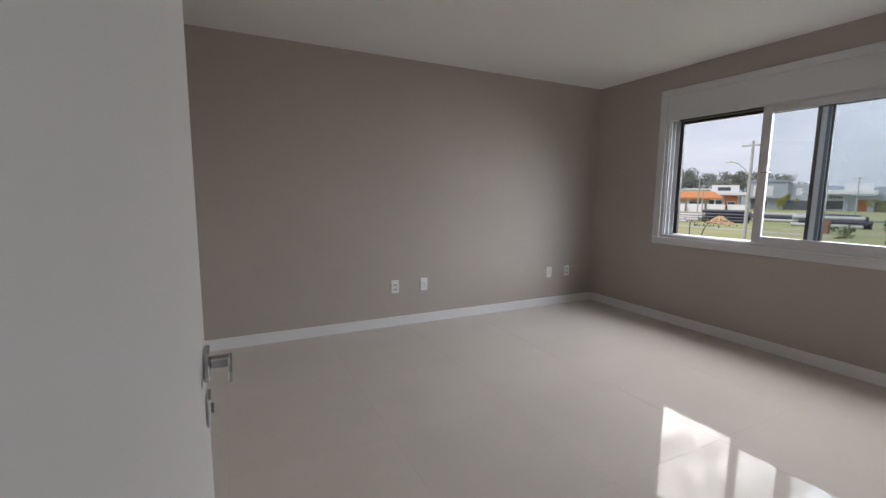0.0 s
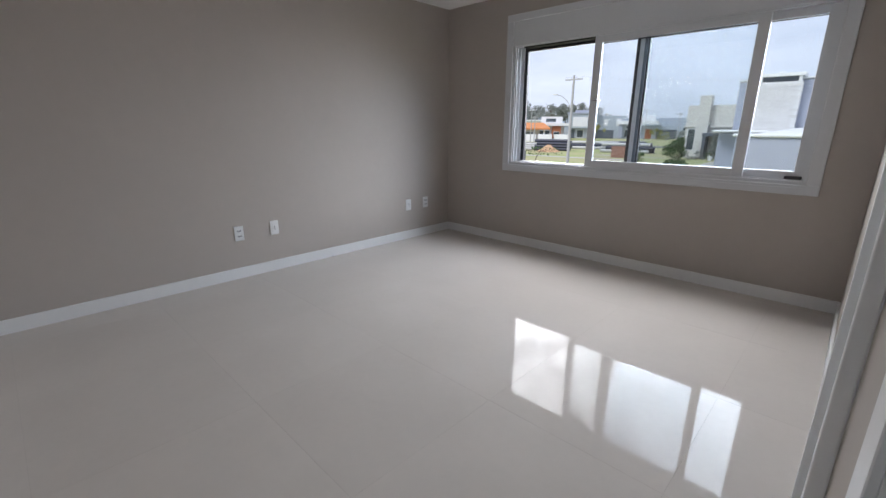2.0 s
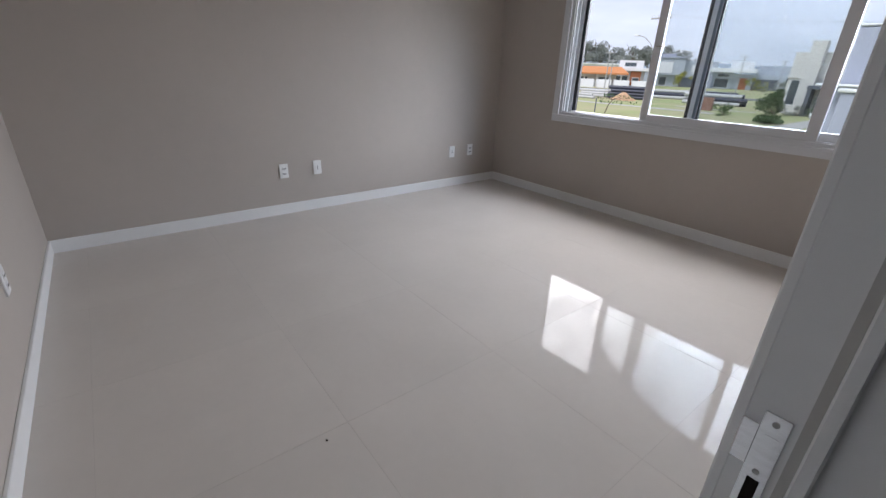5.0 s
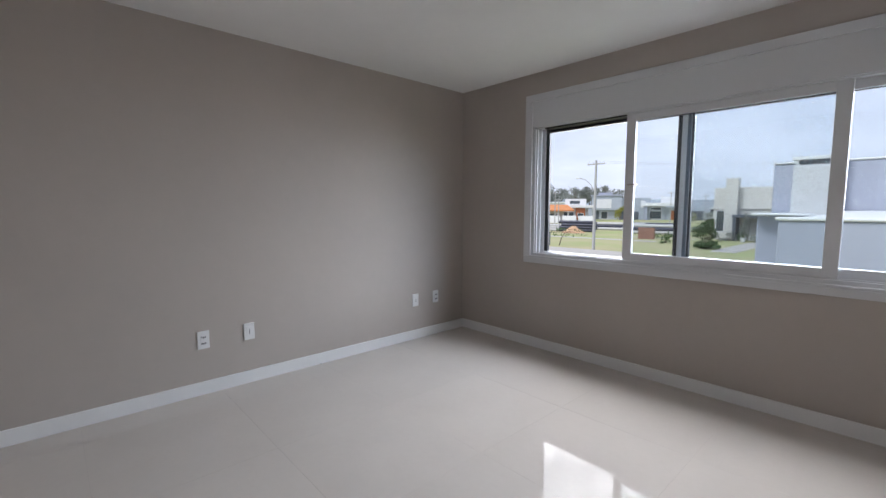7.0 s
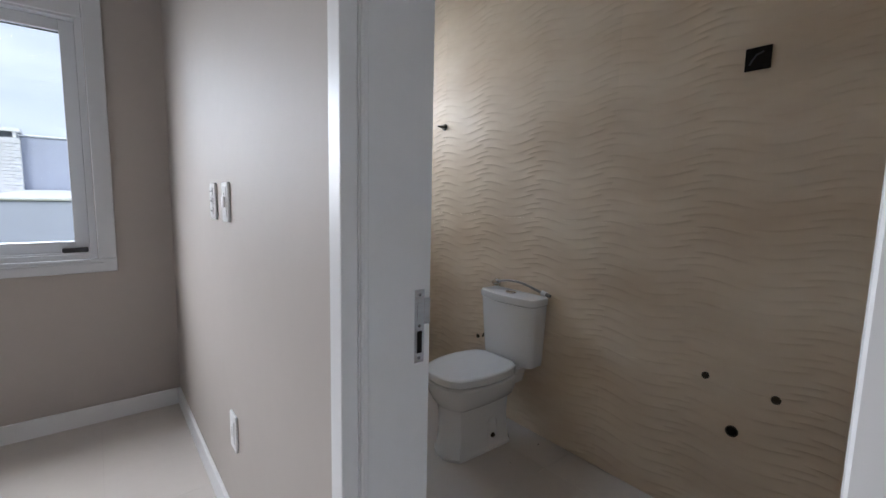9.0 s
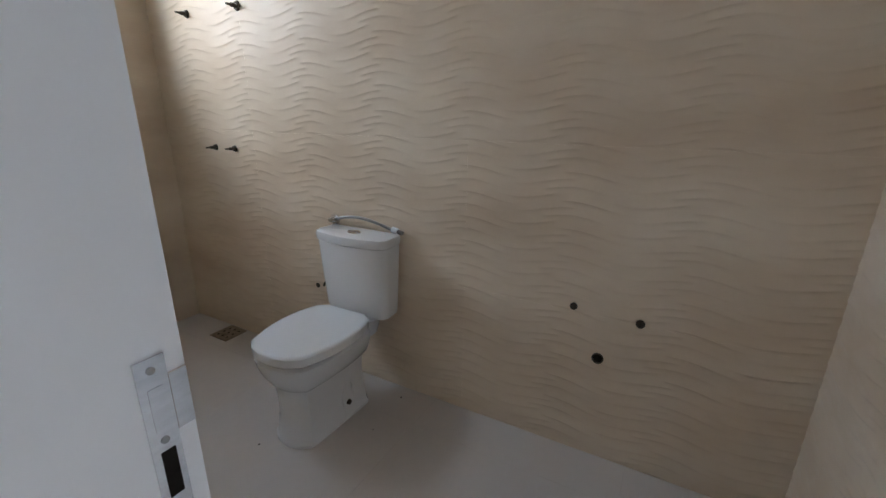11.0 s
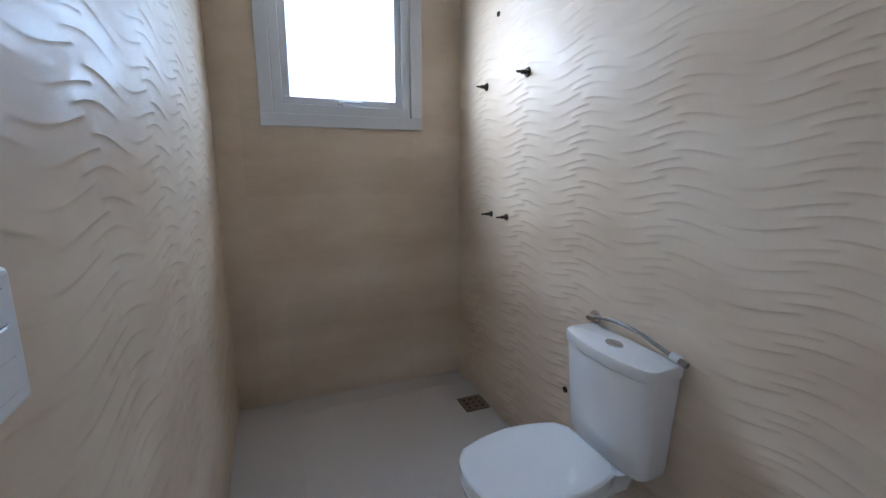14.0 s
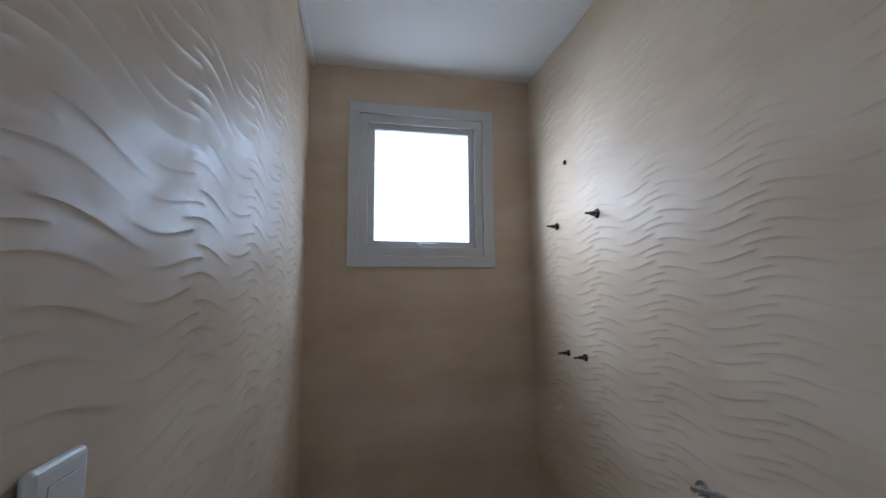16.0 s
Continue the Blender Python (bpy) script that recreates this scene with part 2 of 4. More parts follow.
    for r in rows:
        box(bm, *r, bevel=bevel, segments=segments)
    return bm


def rod(bm, a, b, r0, r1=None, sides=14):
    a, b = Vector(a), Vector(b)
    d = b - a
    m = Matrix.Translation((a + b) / 2) @ d.to_track_quat("Z", "Y").to_matrix().to_4x4()
    bmesh.ops.create_cone(bm, cap_ends=True, segments=sides, radius1=r0, radius2=r0 if r1 is None else r1, depth=d.length, matrix=m)
    return bm


def tube(bm, points, radius, sides=10):
    """A round tube along a line of points."""
    points = [Vector(p) for p in points]
    rings = []
    for i, p in enumerate(points):
        d = (points[min(i + 1, len(points) - 1)] - points[max(i - 1, 0)]).normalized()
        q = d.to_track_quat("Z", "Y")
        r = radius[i] if isinstance(radius, (list, tuple)) else radius
        rings.append([bm.verts.new(p + q @ Vector((r * math.cos(6.28319 * k / sides), r * math.sin(6.28319 * k / sides), 0))) for k in range(sides)])
    for a, b in zip(rings, rings[1:]):
        for k in range(sides):
            bm.faces.new((a[k], a[(k + 1) % sides], b[(k + 1) % sides], b[k]))
    bm.faces.new(rings[0][::-1])
    bm.faces.new(rings[-1])
    return bm


def loft(bm, rings, cap=True):
    """A skin over rings of equally many points."""
    vs = [[bm.verts.new(p) for p in ring] for ring in rings]
    n = len(vs[0])
    for a, b in zip(vs, vs[1:]):
        for k in range(n):
            bm.faces.new((a[k], a[(k + 1) % n], b[(k + 1) % n], b[k]))
    if cap:
        bm.faces.new(vs[0][::-1])
        bm.faces.new(vs[-1])
    return bm


def mesh_from(name, bm, mat, smooth=False, keep=False):
    me = bpy.data.meshes.new(name)
    if not keep:
        bmesh.ops.recalc_face_normals(bm, faces=bm.faces)
    bm.to_mesh(me)
    bm.free()
    me.materials.append(mat)
    if smooth:
        me.polygons.foreach_set("use_smooth", [True] * len(me.polygons))
        me.set_sharp_from_angle(angle=radians(38))
    return me


def thing(name, x, y, z, label, category, group="", kind=""):
    ob = new(name)
    ob.location = (x, y, z)
    ob.empty_display_size = 0.1
    return tagged(ob, label, category, group, kind)


def part(name, bm, mat, parent, label="", smooth=False):
    """One mesh, given in world metres, under a thing or a part."""
    ob = new(name, mesh_from(name, bm, mat, smooth))
    ob.parent = parent
    if parent.parent is None:
        ob.matrix_parent_inverse = Matrix.Translation(-parent.location)
    return tagged(ob, label)


def solid(name, bm, mat, label, category, kind="structure", smooth=False, group=""):
    return tagged(new(name, mesh_from(name, bm, mat, smooth)), label, category, group, kind)

# ---------------- the shell ----------------
H, HB = 2.70, 2.76                      # bedroom and bathroom ceiling
WX, SY = -4.02, -4.54                   # west and south wall of the bedroom
BX0, BX1, BY0, BY1 = 0.15, 1.50, -3.13, 0.03
ED0, ED1 = -4.40, -3.575                 # entrance door opening along y
BD0, BD1 = -2.975, -2.328               # bathroom door opening along y
DH = 2.12

solid("wall_north", boxes((WX - 0.15, -3.05, 0, 0.2, 0, H + 0.2), (-0.355, 0.14, 0, 0.2, 0, H + 0.2), (-3.05, -0.355, 0, 0.2, 0, 0.93), (-3.05, -0.355, 0, 0.2, 2.43, H + 0.2)), PAINT, "greige painted wall around the wide window", "wall")
solid("wall_north_bathroom", boxes((0.14, 0.45, 0.042, 0.2, 0, HB + 0.14), (1.175, BX1 + 0.2, 0.042, 0.2, 0, HB + 0.14), (0.45, 1.175, 0.042, 0.2, 0, 1.64), (0.45, 1.175, 0.042, 0.2, 2.46, HB + 0.14)), HALLP, "masonry wall behind the bathroom tiles", "wall")
solid("wall_west", boxes((WX - 0.15, WX, SY - 0.15, 0, 0, H + 0.2)), PAINT, "plain greige painted bedroom wall", "wall")
solid("wall_south", boxes((WX, 0, SY - 0.15, SY, 0, H + 0.2)), PAINT, "greige painted wall beside the entrance door", "wall")
solid("wall_east", boxes((0, 0.138, BD1, 0, 0, H + 0.2), (0, 0.138, ED1, BD0, 0, H + 0.2), (0, 0.138, SY - 0.15, ED0, 0, H + 0.2), (0, 0.138, BD0, BD1, DH, H + 0.2), (0, 0.138, ED0, ED1, DH, H + 0.2)), PAINT, "greige painted wall with two door openings", "wall")
solid("wall_bathroom_east", boxes((BX1 + 0.012, BX1 + 0.2, BY0 - 0.15, 0.042, 0, HB + 0.14)), HALLP, "masonry wall behind wave tiles", "wall")
solid("wall_bathroom_south", boxes((0.138, BX1 + 0.012, BY0 - 0.15, BY0 - 0.012, 0, HB + 0.14)), HALLP, "masonry wall between bathroom and hall", "wall")
# unseen hall walls, added to close the hall and keep it dark
solid("wall_hall_east", boxes((BX1 + 0.012, BX1 + 0.2, -6.2, BY0 - 0.15, 0, H)), HALLP, "plain grey unseen wall that closes the hall", "wall")
solid("wall_hall_south", boxes((0, BX1 + 0.012, -6.35, -6.2, 0, H)), HALLP, "plain grey unseen end wall that closes the hall", "wall")
solid("wall_hall_west", boxes((0, 0.138, -6.2, SY - 0.15, 0, H)), HALLP, "plain grey unseen wall that closes the hall", "wall")
solid("ceiling", boxes((WX, 0, SY, 0, H, H + 0.1)), CEIL, "flat white plaster bedroom ceiling", "ceiling")
solid("ceiling_bathroom", boxes((BX0, BX1, BY0, BY1, HB, HB + 0.1)), CEIL, "flat white plaster bathroom ceiling", "ceiling")
# unseen, added to keep the sky's light out of the hall
solid("ceiling_hall", boxes((0.14, BX1 + 0.012, -6.2, BY0 - 0.15, H, H + 0.1)), CEIL, "flat white unseen ceiling that closes the hall", "ceiling")
# unseen slab, added to stop sky light above the ceilings
solid("roof_slab", boxes((WX - 0.4, BX1 + 0.4, -6.5, 0.5, H + 0.2, H + 0.4)), CONCRETE, "unseen concrete slab that shuts the sky out of the rooms", "roof")
solid("trim_ceiling_bedroom", boxes((-0.022, -0.001, SY + 0.003, -0.003, H - 0.02, H - 0.001)), CEIL, "thin white plaster strip under ceiling", "trim")
solid("trim_ceiling_bathroom", boxes((BX0 + 0.004, BX0 + 0.028, BY0 + 0.006, BY1 - 0.006, HB - 0.022, HB - 0.001)), CEIL, "thin white plaster strip under ceiling", "trim")
floor = solid("floor", boxes((WX - 0.15, BX1 + 0.2, -6.35, 0.2, -0.25, -0.0007)), GROUT, "polished cream porcelain tiles with hairline joints", "floor")

BT = 0.016
solid("baseboard_west", boxes((WX, WX + BT, SY, 0, 0.0, 0.1), bevel=0.003), TRIM, "white painted baseboard", "baseboard")
solid("baseboard_north", boxes((WX + BT, -BT, -BT, 0, 0.0, 0.1), bevel=0.003), TRIM, "white painted baseboard", "baseboard")
solid("baseboard_south", boxes((WX + BT, -0.036, SY, SY + BT, 0.0, 0.1), bevel=0.003), TRIM, "white painted baseboard", "baseboard")
solid("baseboard_east", boxes((-BT, 0, BD1 + 0.039, -0.001, 0.0, 0.1), (-BT, 0, ED1 + 0.106, BD0 - 0.039, 0.0, 0.1), bevel=0.003), TRIM, "white painted baseboard", "baseboard")


# ---------------- doors ----------------
def lever_set(parent, x, y, side, sign, z=1.05, cyl=0.1):
    """A square rose with a lever that points along x by sign, and a key plate under it; side: the way out of the leaf's face along y."""
    f = y
    h = part("handle", boxes((x - 0.026, x + 0.026, min(f, f + side * 0.01), max(f, f + side * 0.01), z - 0.026, z + 0.026), bevel=0.002), CHROME, parent, "brushed chrome lever handle")
    bm = bmesh.new()
    box(bm, x - 0.012, x + 0.012, min(f + side * 0.01, f + side * 0.042), max(f + side * 0.01, f + side * 0.042), z - 0.009, z + 0.009, bevel=0.002)
    box(bm, min(x - sign * 0.012, x + sign * 0.085), max(x - sign * 0.012, x + sign * 0.085), min(f + side * 0.040, f + side * 0.046), max(f + side * 0.040, f + side * 0.046), z - 0.010, z + 0.010, bevel=0.002)
    part("lever", bm, CHROME, h)
    k = part("key_plate", boxes((x - 0.026, x + 0.026, min(f, f + side * 0.008), max(f, f + side * 0.008), z - cyl - 0.026, z - cyl + 0.026), bevel=0.002), CHROME, parent, "brushed chrome key plate")
    bm = bmesh.new()
    rod(bm, (x, f + side * 0.008, z - cyl), (x, f + side * 0.012, z - cyl), 0.009)
    part("cylinder", bm, STEEL, k)


def strike(parent, x, y, z, side, lip):
    """A strike plate on a reveal that looks along side in y; the lip bends along x."""
    y1 = y + side * 0.002
    a, b = sorted((y, y1))
    p = part("strike_plate", boxes((x - 0.011, x + 0.011, a, b, z - 0.075, z + 0.07)), CHROME, parent, "steel strike plate with two slots")
    c, d = sorted((x + lip * 0.011, x + lip * 0.026))
    part("lip", boxes((c, d, a, b, z + 0.0, z + 0.052), bevel=0.0008), CHROME, p)
    a2, b2 = sorted((y1, y1 + side * 0.0006))
    part("latch_slot", boxes((x - 0.005, x + 0.006, a2, b2, z + 0.008, z + 0.045)), CHROME, p)
    # dark bar painted in place of the shade in the bolt slot
    part("bolt_slot", boxes((x - 0.005, x + 0.006, a2, b2, z - 0.056, z - 0.012)), HOLE, p)
    for dz in (0.06, -0.002, -0.066):
        bm = bmesh.new()
        rod(bm, (x, y1, z + dz), (x, y1 + side * 0.0008, z + dz), 0.0032, sides=10)
        part("screw", bm, STEEL, p)


def hinge(parent, x, y, z):
    h = part("hinge", boxes((x - 0.032, x, y, y + 0.002, z - 0.045, z + 0.045), bevel=0.0006), CHROME, parent, "steel butt hinge")
    bm = bmesh.new()
    rod(bm, (x + 0.004, y + 0.002, z - 0.045), (x + 0.004, y + 0.002, z + 0.045), 0.006)
    part("pin", bm, CHROME, h)
    for dz in (-0.03, 0.0, 0.03):
        bm = bmesh.new()
        rod(bm, (x - 0.016 + 0.006 * (dz > 0.01), y + 0.002, z + dz), (x - 0.016 + 0.006 * (dz > 0.01), y + 0.0032, z + dz), 0.005, sides=12)
        part("screw", bm, STEEL, h)


def casing(parent, y0, y1, proud, w0, w1):
    """White lining through the wall and casing on both faces of an opening."""
    t = 0.012
    for name, rows in (
        ("jamb", ((-0.002, 0.152, y1 - t, y1 - 0.0005, 0, DH - 0.001),)),
        ("jamb", ((-0.002, 0.152, y0 + 0.0005, y0 + t, 0, DH - 0.001),)),
        ("head", ((-0.002, 0.152, y0 + t, y1 - t, DH - t, DH - 0.001),)),
    ):
        part(name, boxes(*rows), TRIM, parent)
    for y, s, w in ((y1, 1, w1), (y0, -1, w0)):
        a, b = sorted((y - s * 0.008, y + s * w))
        bm = boxes((-proud, -0.002, a, b, 0, DH + 0.065), bevel=0.002)
        c, d = sorted((y + s * 0.001, y + s * (w - 0.0015)))
        box(bm, -0.004, -0.0003, c, d, 0, DH + 0.0635)
        part("casing_board", bm, TRIM, parent)
    part("casing_board", boxes((-proud, -0.002, y0 + 0.0085, y1 - 0.0085, DH - 0.008, DH + 0.065), bevel=0.002), TRIM, parent)


frame_in = thing("door_1", 0.07, (ED0 + ED1) / 2, 0, "white lacquered door frame of bedroom entrance", "door frame", kind="structure")
casing(frame_in, ED0, ED1, 0.014, 0.065, 0.105)
part("door_stop", boxes((0.050, 0.064, ED1 - 0.024, ED1 - 0.0125, 0, DH - 0.013), bevel=0.002), TRIM, frame_in)
part("rubber_seal", boxes((0.041, 0.0495, ED1 - 0.018, ED1 - 0.0125, 0, DH - 0.013)), HALLP, frame_in)
strike(frame_in, 0.023, ED1 - 0.0125, 1.02, -1, -1)
leaf = thing("door_leaf", -0.02, -4.34, 0, "open white lacquered bedroom door with chrome lever", "door")
part("panel", boxes((-0.80, -0.016, -4.357, -4.322, 0.008, DH - 0.016), bevel=0.002), DOORWHITE, leaf)
lever_set(leaf, -0.742, -4.322, 1, 1, z=1.08, cyl=0.085)
lever_set(leaf, -0.742, -4.357, -1, 1, z=1.08, cyl=0.085)
part("lock_plate", boxes((-0.8015, -0.8002, -4.350, -4.329, 0.96, 1.13)), CHROME, leaf)

frame_bath = thing("door_2", 0.07, (BD0 + BD1) / 2, 0, "white lacquered door frame of bathroom", "door frame", kind="structure")
casing(frame_bath, BD0, BD1, 0.035, 0.038, 0.038)
part("door_stop", boxes((0.0, 0.012, BD1 - 0.020, BD1 - 0.0125, 0, DH - 0.013), bevel=0.002), TRIM, frame_bath)
strike(frame_bath, 0.126, BD1 - 0.0125, 1.048, -1, 1)
for hz in (0.25, 1.10, 1.85):
    hinge(frame_bath, 0.150, BD0 + 0.0125, hz)
leaf2 = thing("door_leaf", 0.17, -3.01, 0, "open white lacquered bathroom door with chrome lever", "door")
part("panel", boxes((0.178, 0.79, -3.058, -3.023, 0.008, DH - 0.016), bevel=0.002), DOORWHITE, leaf2)
lever_set(leaf2, 0.735, -3.023, 1, -1, z=1.075, cyl=0.085)
leaf2.rotation_euler = (0, 0, radians(-1.8))


# ---------------- bedroom window ----------------
win = thing("window_1", -1.7, 0, 0.86, "wide white aluminium sliding window, one third open, with shutter box", "window", kind="structure")
part("trim", boxes((-3.132, -0.272, -0.020, -0.0005, 0.858, 0.932), bevel=0.003), ALU, win)
part("trim", boxes((-3.132, -0.272, -0.020, -0.0005, 2.428, 2.494), bevel=0.003), ALU, win)
part("trim", boxes((-3.132, -3.052, -0.020, -0.0005, 0.9325, 2.4275), bevel=0.003), ALU, win)
part("trim", boxes((-0.353, -0.272, -0.020, -0.0005, 0.9325, 2.4275), bevel=0.003), ALU, win)
part("inner_bead", boxes((-3.078, -0.326, -0.026, -0.0205, 0.905, 0.911), bevel=0.001), ALU, win)
part("shutter_box", boxes((-3.0515, -0.3535, -0.012, 0.03, 2.182, 2.426), bevel=0.003), ALU, win, "white panel of built-in shutter box")
part("frame_bottom", boxes((-3.0495, -0.3555, 0.0, 0.13, 0.931, 0.958), (-3.0495, -0.3555, 0.012, 0.018, 0.9585, 0.966), (-3.0495, -0.3555, 0.052, 0.058, 0.9585, 0.966), (-3.0495, -0.3555, 0.094, 0.13, 0.9585, 0.972)), ALU, win)
part("frame_top", boxes((-3.0495, -0.3555, 0.0, 0.13, 2.172, 2.1815)), ALU, win)
part("frame_left", boxes((-3.0495, -3.02, 0.0, 0.13, 0.9585, 2.1715), (-3.0195, -3.004, 0.012, 0.02, 0.9585, 2.1715), (-3.0195, -2.985, 0.05, 0.058, 0.9585, 2.1715), (-3.0195, -2.965, 0.094, 0.13, 0.9585, 2.1715)), ALU, win)
part("frame_right", boxes((-0.385, -0.3555, 0.0, 0.13, 0.9585, 2.1715)), ALU, win)
part("gasket", boxes((-2.9645, -2.925, 0.10, 0.128, 0.975, 2.1315)), RUBBER_SHADE, win, "black rubber gasket and stile shade strip")
part("gasket", boxes((-2.9645, -0.386, 0.10, 0.128, 2.132, 2.1715)), RUBBER_SHADE, win, "black rubber gasket and stile shade strip")
for dz in (1.35, 1.72):
    part("keeper", boxes((-3.0035, -2.995, 0.010, 0.022, dz - 0.02, dz + 0.02), bevel=0.002), ALU, win)


def sash(x0, x1, y0, y1, z0, z1, wl_, wr_, rail, name):
    s = part(name, boxes((x0, x0 + wl_, y0, y1, z0, z1), (x1 - wr_, x1, y0, y1, z0, z1), (x0 + wl_, x1 - wr_, y0, y1, z0, z0 + rail), (x0 + wl_, x1 - wr_, y0, y1, z1 - rail, z1), bevel=0.002), ALU, win)
    ym = (y0 + y1) / 2
    pane = part("pane", boxes((x0 + wl_, x1 - wr_, ym - 0.003, ym + 0.003, z0 + rail, z1 - rail)), GLASS, s, "clear glass pane")
    pane.visible_shadow = False
    part("bead", boxes((x0 + wl_, x1 - wr_, y1 - 0.008, y1 - 0.001, z1 - rail - 0.007, z1 - rail)), RUBBER_SHADE, s)
    return s


inner = sash(-2.130, -0.770, 0.016, 0.048, 0.967, 2.171, 0.074, 0.078, 0.060, "sliding_sash")
outer = sash(-1.735, -0.386, 0.056, 0.090, 0.967, 2.171, 0.085, 0.062, 0.058, "sliding_sash")
part("gasket", boxes((-2.9245, -2.1315, 0.012, 0.099, 2.158, 2.1715)), RUBBER_SHADE, win, "black rubber gasket and stile shade strip")
# dark strips laid over the outer stile in place of its shade
part("stile_shade_strip", boxes((-1.7345, -1.717, 0.0515, 0.0555, 0.970, 2.168)), RUBBER_SHADE, outer, "black strip for shade on the stile")
part("stile_shade_strip", boxes((-1.677, -1.651, 0.0525, 0.0555, 0.970, 2.168)), STILE_SHADE, outer, "slate grey strip for shade on the stile")
part("stile_shade_strip", boxes((-1.6495, -1.632, 0.057, 0.089, 1.026, 2.112)), RUBBER_SHADE, outer, "black rubber gasket and stile shade strip")
part("stile_shade_strip", boxes((-1.748, -1.7355, 0.06, 0.088, 0.975, 2.165)), RUBBER_SHADE, outer, "black rubber gasket and stile shade strip")
part("pull", boxes((-2.10, -2.03, -0.004, 0.0155, 1.588, 1.602), bevel=0.003), CHROME, inner, "small chrome pull")
part("latch", boxes((-0.50, -0.392, 0.018, 0.05, 0.967, 0.992), bevel=0.005, segments=2), BLACKPL, win, "black plastic latch")

# ---------------- bathroom window ----------------
bw = thing("window_2", 0.81, 0.03, 1.57, "small white aluminium top-hung bathroom window against bright sky", "window", kind="structure")
WX0, WX1, WZ0, WZ1 = 0.376, 1.250, 1.566, 2.538
for k, (d, y0, y1, w) in enumerate(((0.0, 0.004, 0.029, 0.066), (0.0665, 0.017, 0.06, 0.0495))):
    a, b, c, e = WX0 + d, WX1 - d, WZ0 + d, WZ1 - d
    for row in ((a, b, y0, y1, c, c + w), (a, b, y0, y1, e - w, e), (a, a + w, y0, y1, c + w, e - w), (b - w, b, y0, y1, c + w, e - w)):
        part("trim" if k == 0 else "frame_bar", boxes(row, bevel=0.002), ALU, bw)
a, b, c, e, w = 0.4925, 1.1335, 1.6825, 2.4215, 0.038
bs = part("sash", boxes((a, b, 0.032, 0.068, c, c + w), (a, b, 0.032, 0.068, e - w, e), (a, a + w, 0.032, 0.068, c + w, e - w), (b - w, b, 0.032, 0.068, c + w, e - w), bevel=0.003), ALU, bw)
bpane = part("pane", boxes((a + w, b - w, 0.054, 0.059, c + w, e - w)), GLARE_PANE, bs, "glass pane with white glare mixed in")
bpane.visible_shadow = False
bm = boxes((0.775, 0.815, 0.012, 0.0315, 1.686, 1.710), bevel=0.003)
box(bm, 0.79, 0.90, -0.004, 0.0075, 1.694, 1.706, bevel=0.004)
tube(bm, [(0.79, 0.006, 1.70), (0.795, -0.003, 1.688), (0.80, -0.004, 1.676)], 0.005, 8)
part("handle", bm, ALU, bs, "white espagnolette handle")


# ---------------- switches and sockets ----------------
def plate(kind_name, wall, a, z, style, label, w=0.082, h=0.135):
    """A wall plate. wall: (axis, place, way out); a: place along the wall."""
    axis, place, out = wall

    def put(a0, a1, d0, d1, z0, z1, bevel=0.0, segs=1):
        p, q = sorted((place + out * d0, place + out * d1))
        return boxes((p, q, a + a0, a + a1, z0, z1), bevel=bevel, segments=segs) if axis == "x" else boxes((a + a0, a + a1, p, q, z0, z1), bevel=bevel, segments=segs)

    root = thing(kind_name, place if axis == "x" else a, a if axis == "x" else place, z, label, "switch" if "switch" in kind_name else "socket", "wall plates")
    if style == "stacked":
        part("cover", put(-w / 2, w / 2, 0.0005, 0.014, z - h / 2, z + h / 2, 0.007, 3), PLASTIC, root)
    else:
        part("cover", put(-w / 2, w / 2, 0.0005, 0.010, z - h / 2, z + h / 2, 0.004, 2), PLASTIC, root)
    if style == "sockets":
        for dz in (0.024, -0.024):
            s = part("socket", put(-0.021, 0.021, 0.0102, 0.013, z + dz - 0.017, z + dz + 0.017, 0.002), PLASTIC, root)
            for da in (-0.012, 0.0, 0.012):
                # raised dark bar that stands in for the shade in a slot
                part("slot", put(da - 0.004, da + 0.004, 0.0131, 0.0136, z + dz - 0.006 - 0.003 * (da == 0), z + dz + 0.005 - 0.003 * (da == 0)), SLOT, s)
    elif style == "three":
        for dz in (0.036, 0.0, -0.036):
            s = part("socket", put(-0.02, 0.02, 0.0102, 0.013, z + dz - 0.014, z + dz + 0.014, 0.002), PLASTIC, root)
            for da in (-0.011, 0.0, 0.011):
                part("slot", put(da - 0.003, da + 0.003, 0.0131, 0.0137, z + dz - 0.003, z + dz + 0.003), SLOT, s)
    elif style == "blank":
        part("insert", put(-0.022, 0.022, 0.0102, 0.0125, z - 0.042, z + 0.042, 0.0015), PLASTIC, root)
        part("slot", put(-0.002, 0.002, 0.0126, 0.013, z - 0.02, z + 0.02), SLOT, root)
    elif style == "stacked":
        # grey sheet under the modules, coloured as the shade between them
        part("groove_shade", put(-0.0215, 0.0215, 0.0142, 0.0144, z - 0.0495, z + 0.0495), GROOVE_SHADE, root)
        for dz, hh in ((0.0325, 0.0162), (-0.0325, 0.0162)):
            part("module", put(-0.0205, 0.0205, 0.0145, 0.0152, z + dz - hh, z + dz + hh, 0.0003), PLASTIC, root)
        part("rocker", put(-0.0135, 0.0135, 0.0145, 0.0175, z - 0.0155, z + 0.0155, 0.0015), PLASTIC, root)
        part("cradle", put(-0.0205, -0.0145, 0.0145, 0.0150, z - 0.0155, z + 0.0155, 0.0002), PLASTIC, root)
        part("cradle", put(0.0145, 0.0205, 0.0145, 0.0150, z - 0.0155, z + 0.0155, 0.0002), PLASTIC, root)
    else:
        part("insert", put(-0.026, 0.026, 0.0102, 0.012, z - 0.052, z + 0.052, 0.001), PLASTIC, root)
